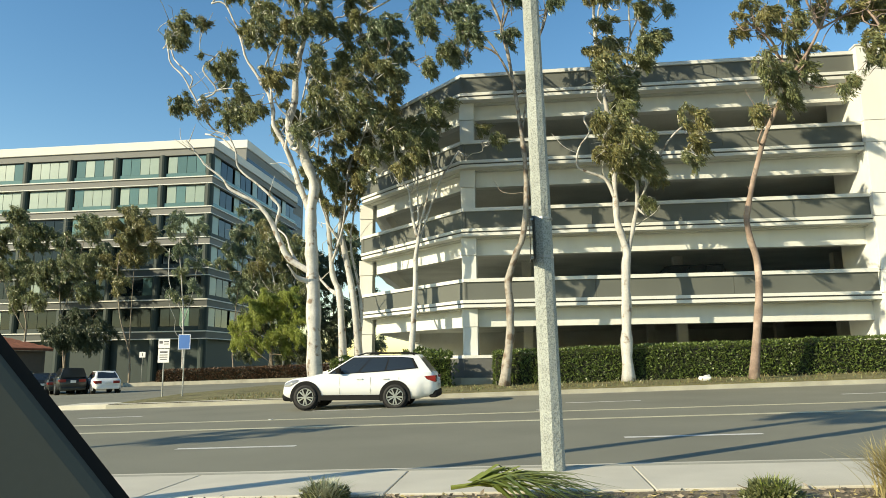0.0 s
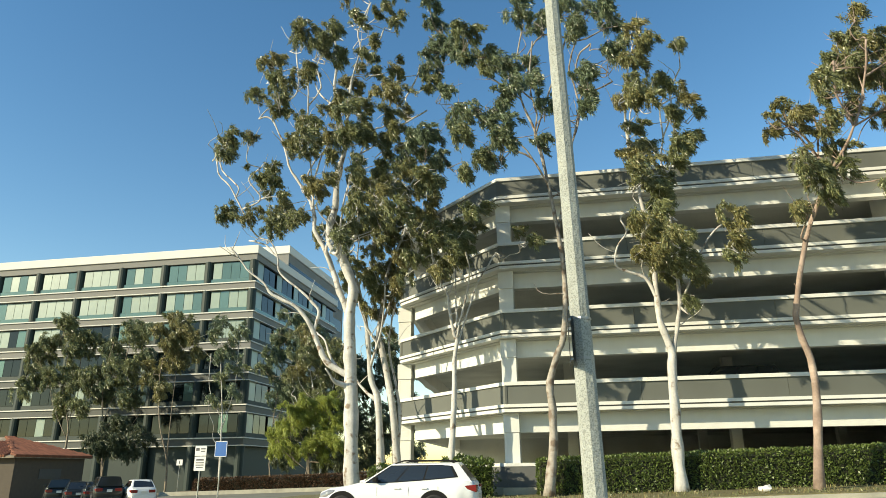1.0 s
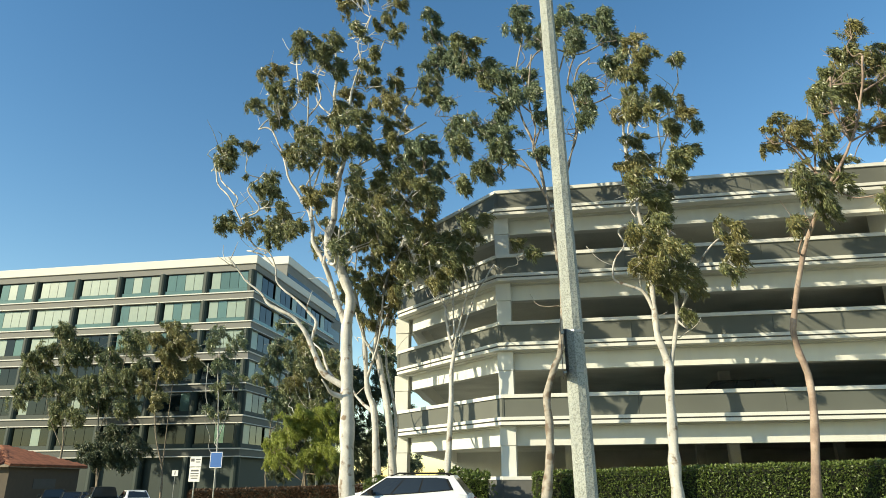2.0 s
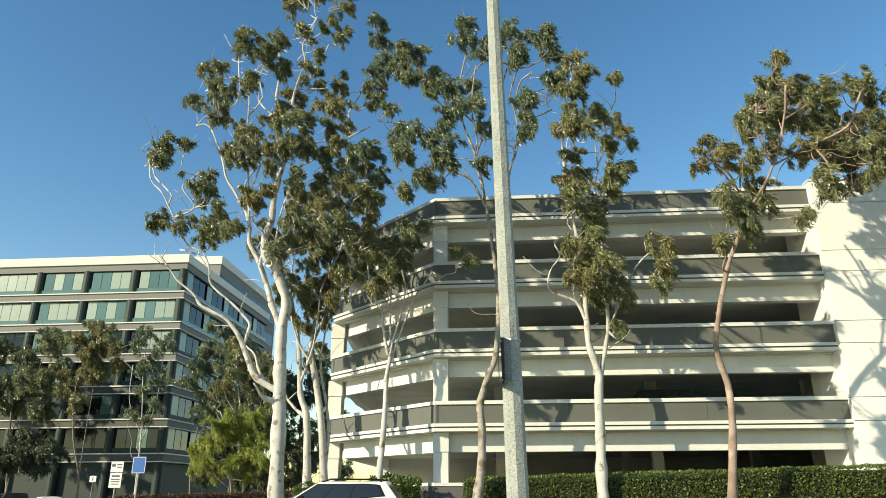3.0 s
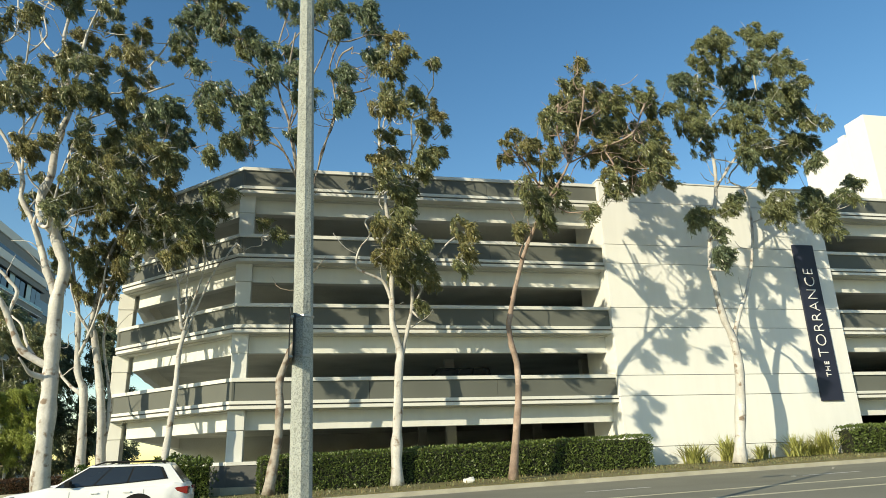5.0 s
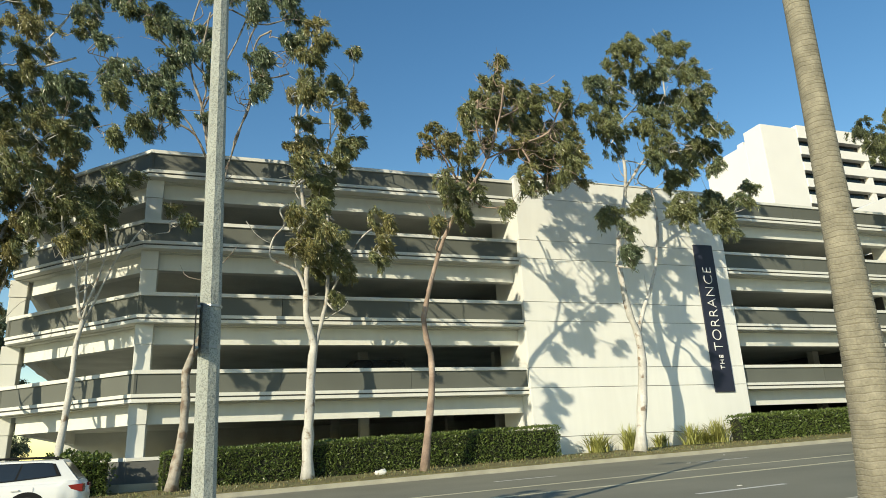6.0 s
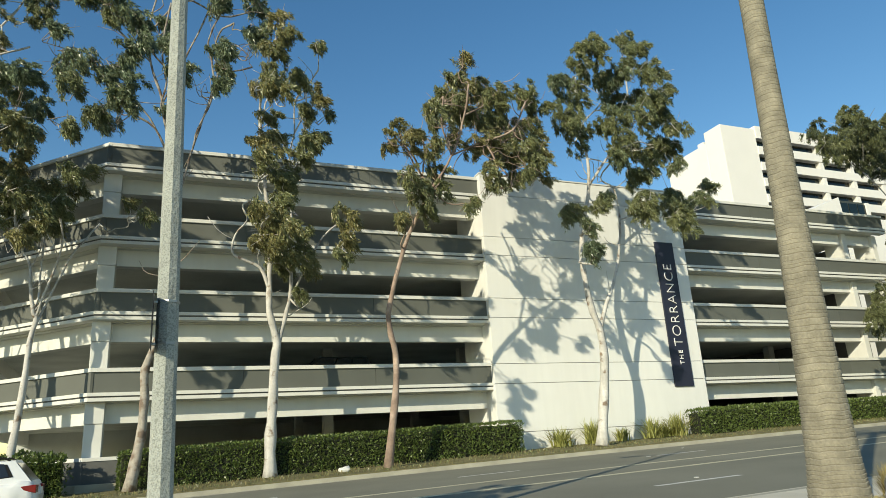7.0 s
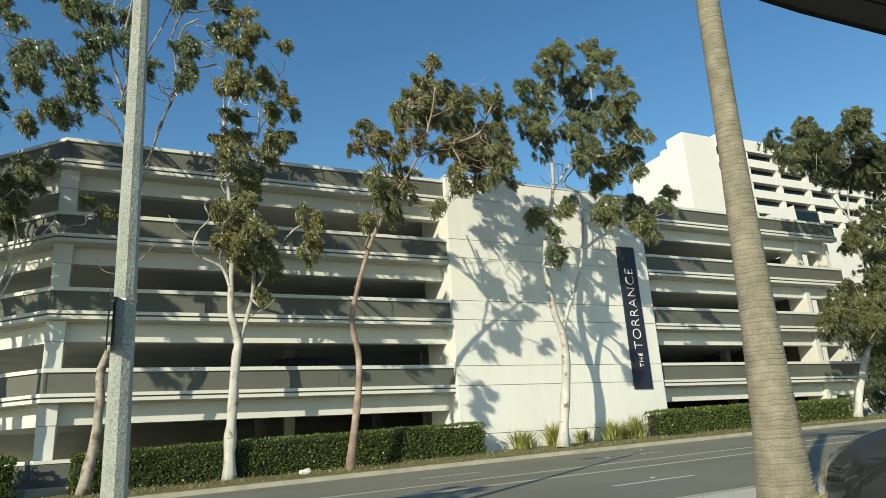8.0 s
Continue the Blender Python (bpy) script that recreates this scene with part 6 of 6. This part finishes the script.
WAGON = dict(hood=0.99, belt=1.0, deck=1.06, cabin=(-0.480, 0.225, -0.385, 0.035), glass=((0.13, 0.43), (0.445, 0.685), (0.70, 0.955)), shift=0.205, surround=(0.10, 0.975),
             lift=(0.05, 0.34), lamp=LAMP_CLEAR, lamp_tail=0.12, mirror=PLASTIC)
SUV = dict(hood=1.12, belt=1.17, deck=1.15, cabin=(-0.49, 0.20, -0.46, 0.06), glass=((0.06, 0.30), (0.33, 0.58), (0.61, 0.92)), shift=-0.05)
HATCH = dict(hood=0.96, belt=1.0, deck=0.98, cabin=(-0.46, 0.26, -0.30, 0.03), glass=((0.12, 0.30), (0.33, 0.56), (0.59, 0.90)), shift=-0.03)

wagon = car("station_wagon", "white station wagon with black cladding driving on the street", (-5.04, 20.3, slope(-5.1)), 181.5, 4.52, 1.84, 1.53, CARWHITE, WAGON, clad=True, rails=True, base=2.61, wheel=0.352)
car("suv", "white sport utility vehicle driving on the street", (34.5, 17.9, slope(34.5)), 1.5, 5.0, 1.92, 1.84, CARWHITE, SUV, wheel=0.37, rails=True, base=2.9)
car("parked_suv", "dark grey sport utility vehicle parked in the car park", (-31.25, 43.8, slope(-30.6) + 0.02), 132, 4.6, 1.85, 1.75, CARDARK, SUV, wheel=0.36, base=2.7)
car("parked_car", "silver white hatchback parked in the car park", (-29.1, 44.2, slope(-28.5) + 0.02), 134, 4.2, 1.76, 1.48, CARWHITE, HATCH, wheel=0.32, base=2.55)
car("parked_car", "dark hatchback parked in the car park", (-33.0, 45.2, slope(-33) + 0.02), 130, 4.2, 1.76, 1.48, CARDARK, HATCH, wheel=0.32, base=2.55)
car("parked_car", "black hatchback parked in the car park", (-35.3, 46.3, slope(-35.3) + 0.02), 131, 4.3, 1.78, 1.5, CARDARK, HATCH, wheel=0.33, base=2.6)
car("parked_suv", "dark sport utility vehicle at the end of the parked row", (-37.7, 47.5, slope(-37.7) + 0.02), 129, 4.6, 1.85, 1.72, CARDARK, SUV, wheel=0.36, base=2.7)
car("parked_car", "white hatchback parked behind the gum trees", (-12.05, 45.0, slope(-12) + 0.02), 180, 4.2, 1.76, 1.48, CARWHITE, HATCH, wheel=0.32, base=2.55)
car("parked_car", "dark grey car parked in the neighbouring bay", (5.05, 0.95, slope(5) + 0.06), 90, 4.7, 1.90, 1.6, CARGREY, dict(HATCH, hood=0.99, belt=1.05, deck=1.0, lamp=CARGLASS, crown=0.05, lamp_box=(1.72, 2.34, 0.755, 0.68, 0.48),
    table=[(-2.35, 0.75, 0.76, 0.42), (-2.2, 0.96, 0.88, 0.34), (-1.4, 1.03, 0.95, 0.27), (0.6, 1.05, 0.95, 0.26), (1.25, 0.99, 0.945, 0.26), (1.66, 0.935, 0.94, 0.26), (1.9, 0.88, 0.915, 0.26), (2.08, 0.825, 0.87, 0.27), (2.22, 0.765, 0.80, 0.28), (2.31, 0.69, 0.72, 0.30), (2.35, 0.60, 0.66, 0.34)]), wheel=0.35, base=2.7)
car("deck_suv", "dark sport utility vehicle parked on the garage deck", (6.6, 31.9, 3.62), 180, 4.6, 1.85, 1.72, CARDARK, SUV, wheel=0.36, base=2.7)

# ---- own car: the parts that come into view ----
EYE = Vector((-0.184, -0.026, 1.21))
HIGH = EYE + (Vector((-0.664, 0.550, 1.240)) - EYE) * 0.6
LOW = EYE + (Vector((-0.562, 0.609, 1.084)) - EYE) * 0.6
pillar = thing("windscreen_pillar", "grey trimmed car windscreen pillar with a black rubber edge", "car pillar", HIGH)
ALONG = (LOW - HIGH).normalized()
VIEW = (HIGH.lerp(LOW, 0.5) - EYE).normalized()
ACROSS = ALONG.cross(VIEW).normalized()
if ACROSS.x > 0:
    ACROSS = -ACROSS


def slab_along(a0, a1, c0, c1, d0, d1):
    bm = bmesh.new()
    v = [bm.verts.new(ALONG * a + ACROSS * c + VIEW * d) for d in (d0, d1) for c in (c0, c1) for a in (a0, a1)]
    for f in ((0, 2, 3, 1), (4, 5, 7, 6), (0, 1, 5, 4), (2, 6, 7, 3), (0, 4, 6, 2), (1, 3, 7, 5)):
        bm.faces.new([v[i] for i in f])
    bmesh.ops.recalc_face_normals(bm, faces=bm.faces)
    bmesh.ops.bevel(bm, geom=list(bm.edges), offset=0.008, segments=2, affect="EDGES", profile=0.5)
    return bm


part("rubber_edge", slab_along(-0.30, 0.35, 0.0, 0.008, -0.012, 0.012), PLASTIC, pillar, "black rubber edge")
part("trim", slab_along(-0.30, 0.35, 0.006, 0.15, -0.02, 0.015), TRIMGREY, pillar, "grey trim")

mirror = thing("rear_view_mirror", "black car rear-view mirror", "mirror", (0.0, 0.0, 0.0))
E0 = Vector((0.118, -0.018, 1.173))
C0 = E0 + Vector((0.739, 0.475, 0.479)) * 0.50
VD = Vector((0.739, 0.475, 0.479)).normalized()
ED = Vector((0.67, -0.54, -0.50)).normalized()
UP = ED.cross(VD).normalized()
if UP.z < 0:
    UP = -UP
mirror.matrix_basis = Matrix.Translation(C0 + UP * 0.007)


def lens_plate(a, b, d0, d1, lift):
    rows = []
    for d, s in ((d0, 0.94), (d0 + 0.004, 1.0), (d1 - 0.004, 1.0), (d1, 0.94)):
        ring = []
        for k in range(40):
            t = 2 * math.pi * k / 40
            c, si = math.cos(t), math.sin(t)
            ring.append(ED * (a * s * math.copysign(abs(c) ** 0.6, c) + 0.05) + UP * (b * s * math.copysign(abs(si) ** 0.75, si) + lift) + VD * d)
        rows.append(ring)
    return loft(rows)


part("housing", lens_plate(0.16, 0.055, 0.0, 0.03, 0.052), PLASTIC, mirror, "black housing", smooth=True)
part("glass", lens_plate(0.142, 0.041, -0.003, 0.006, 0.054), TRIMGREY, mirror, "dull mirror face")
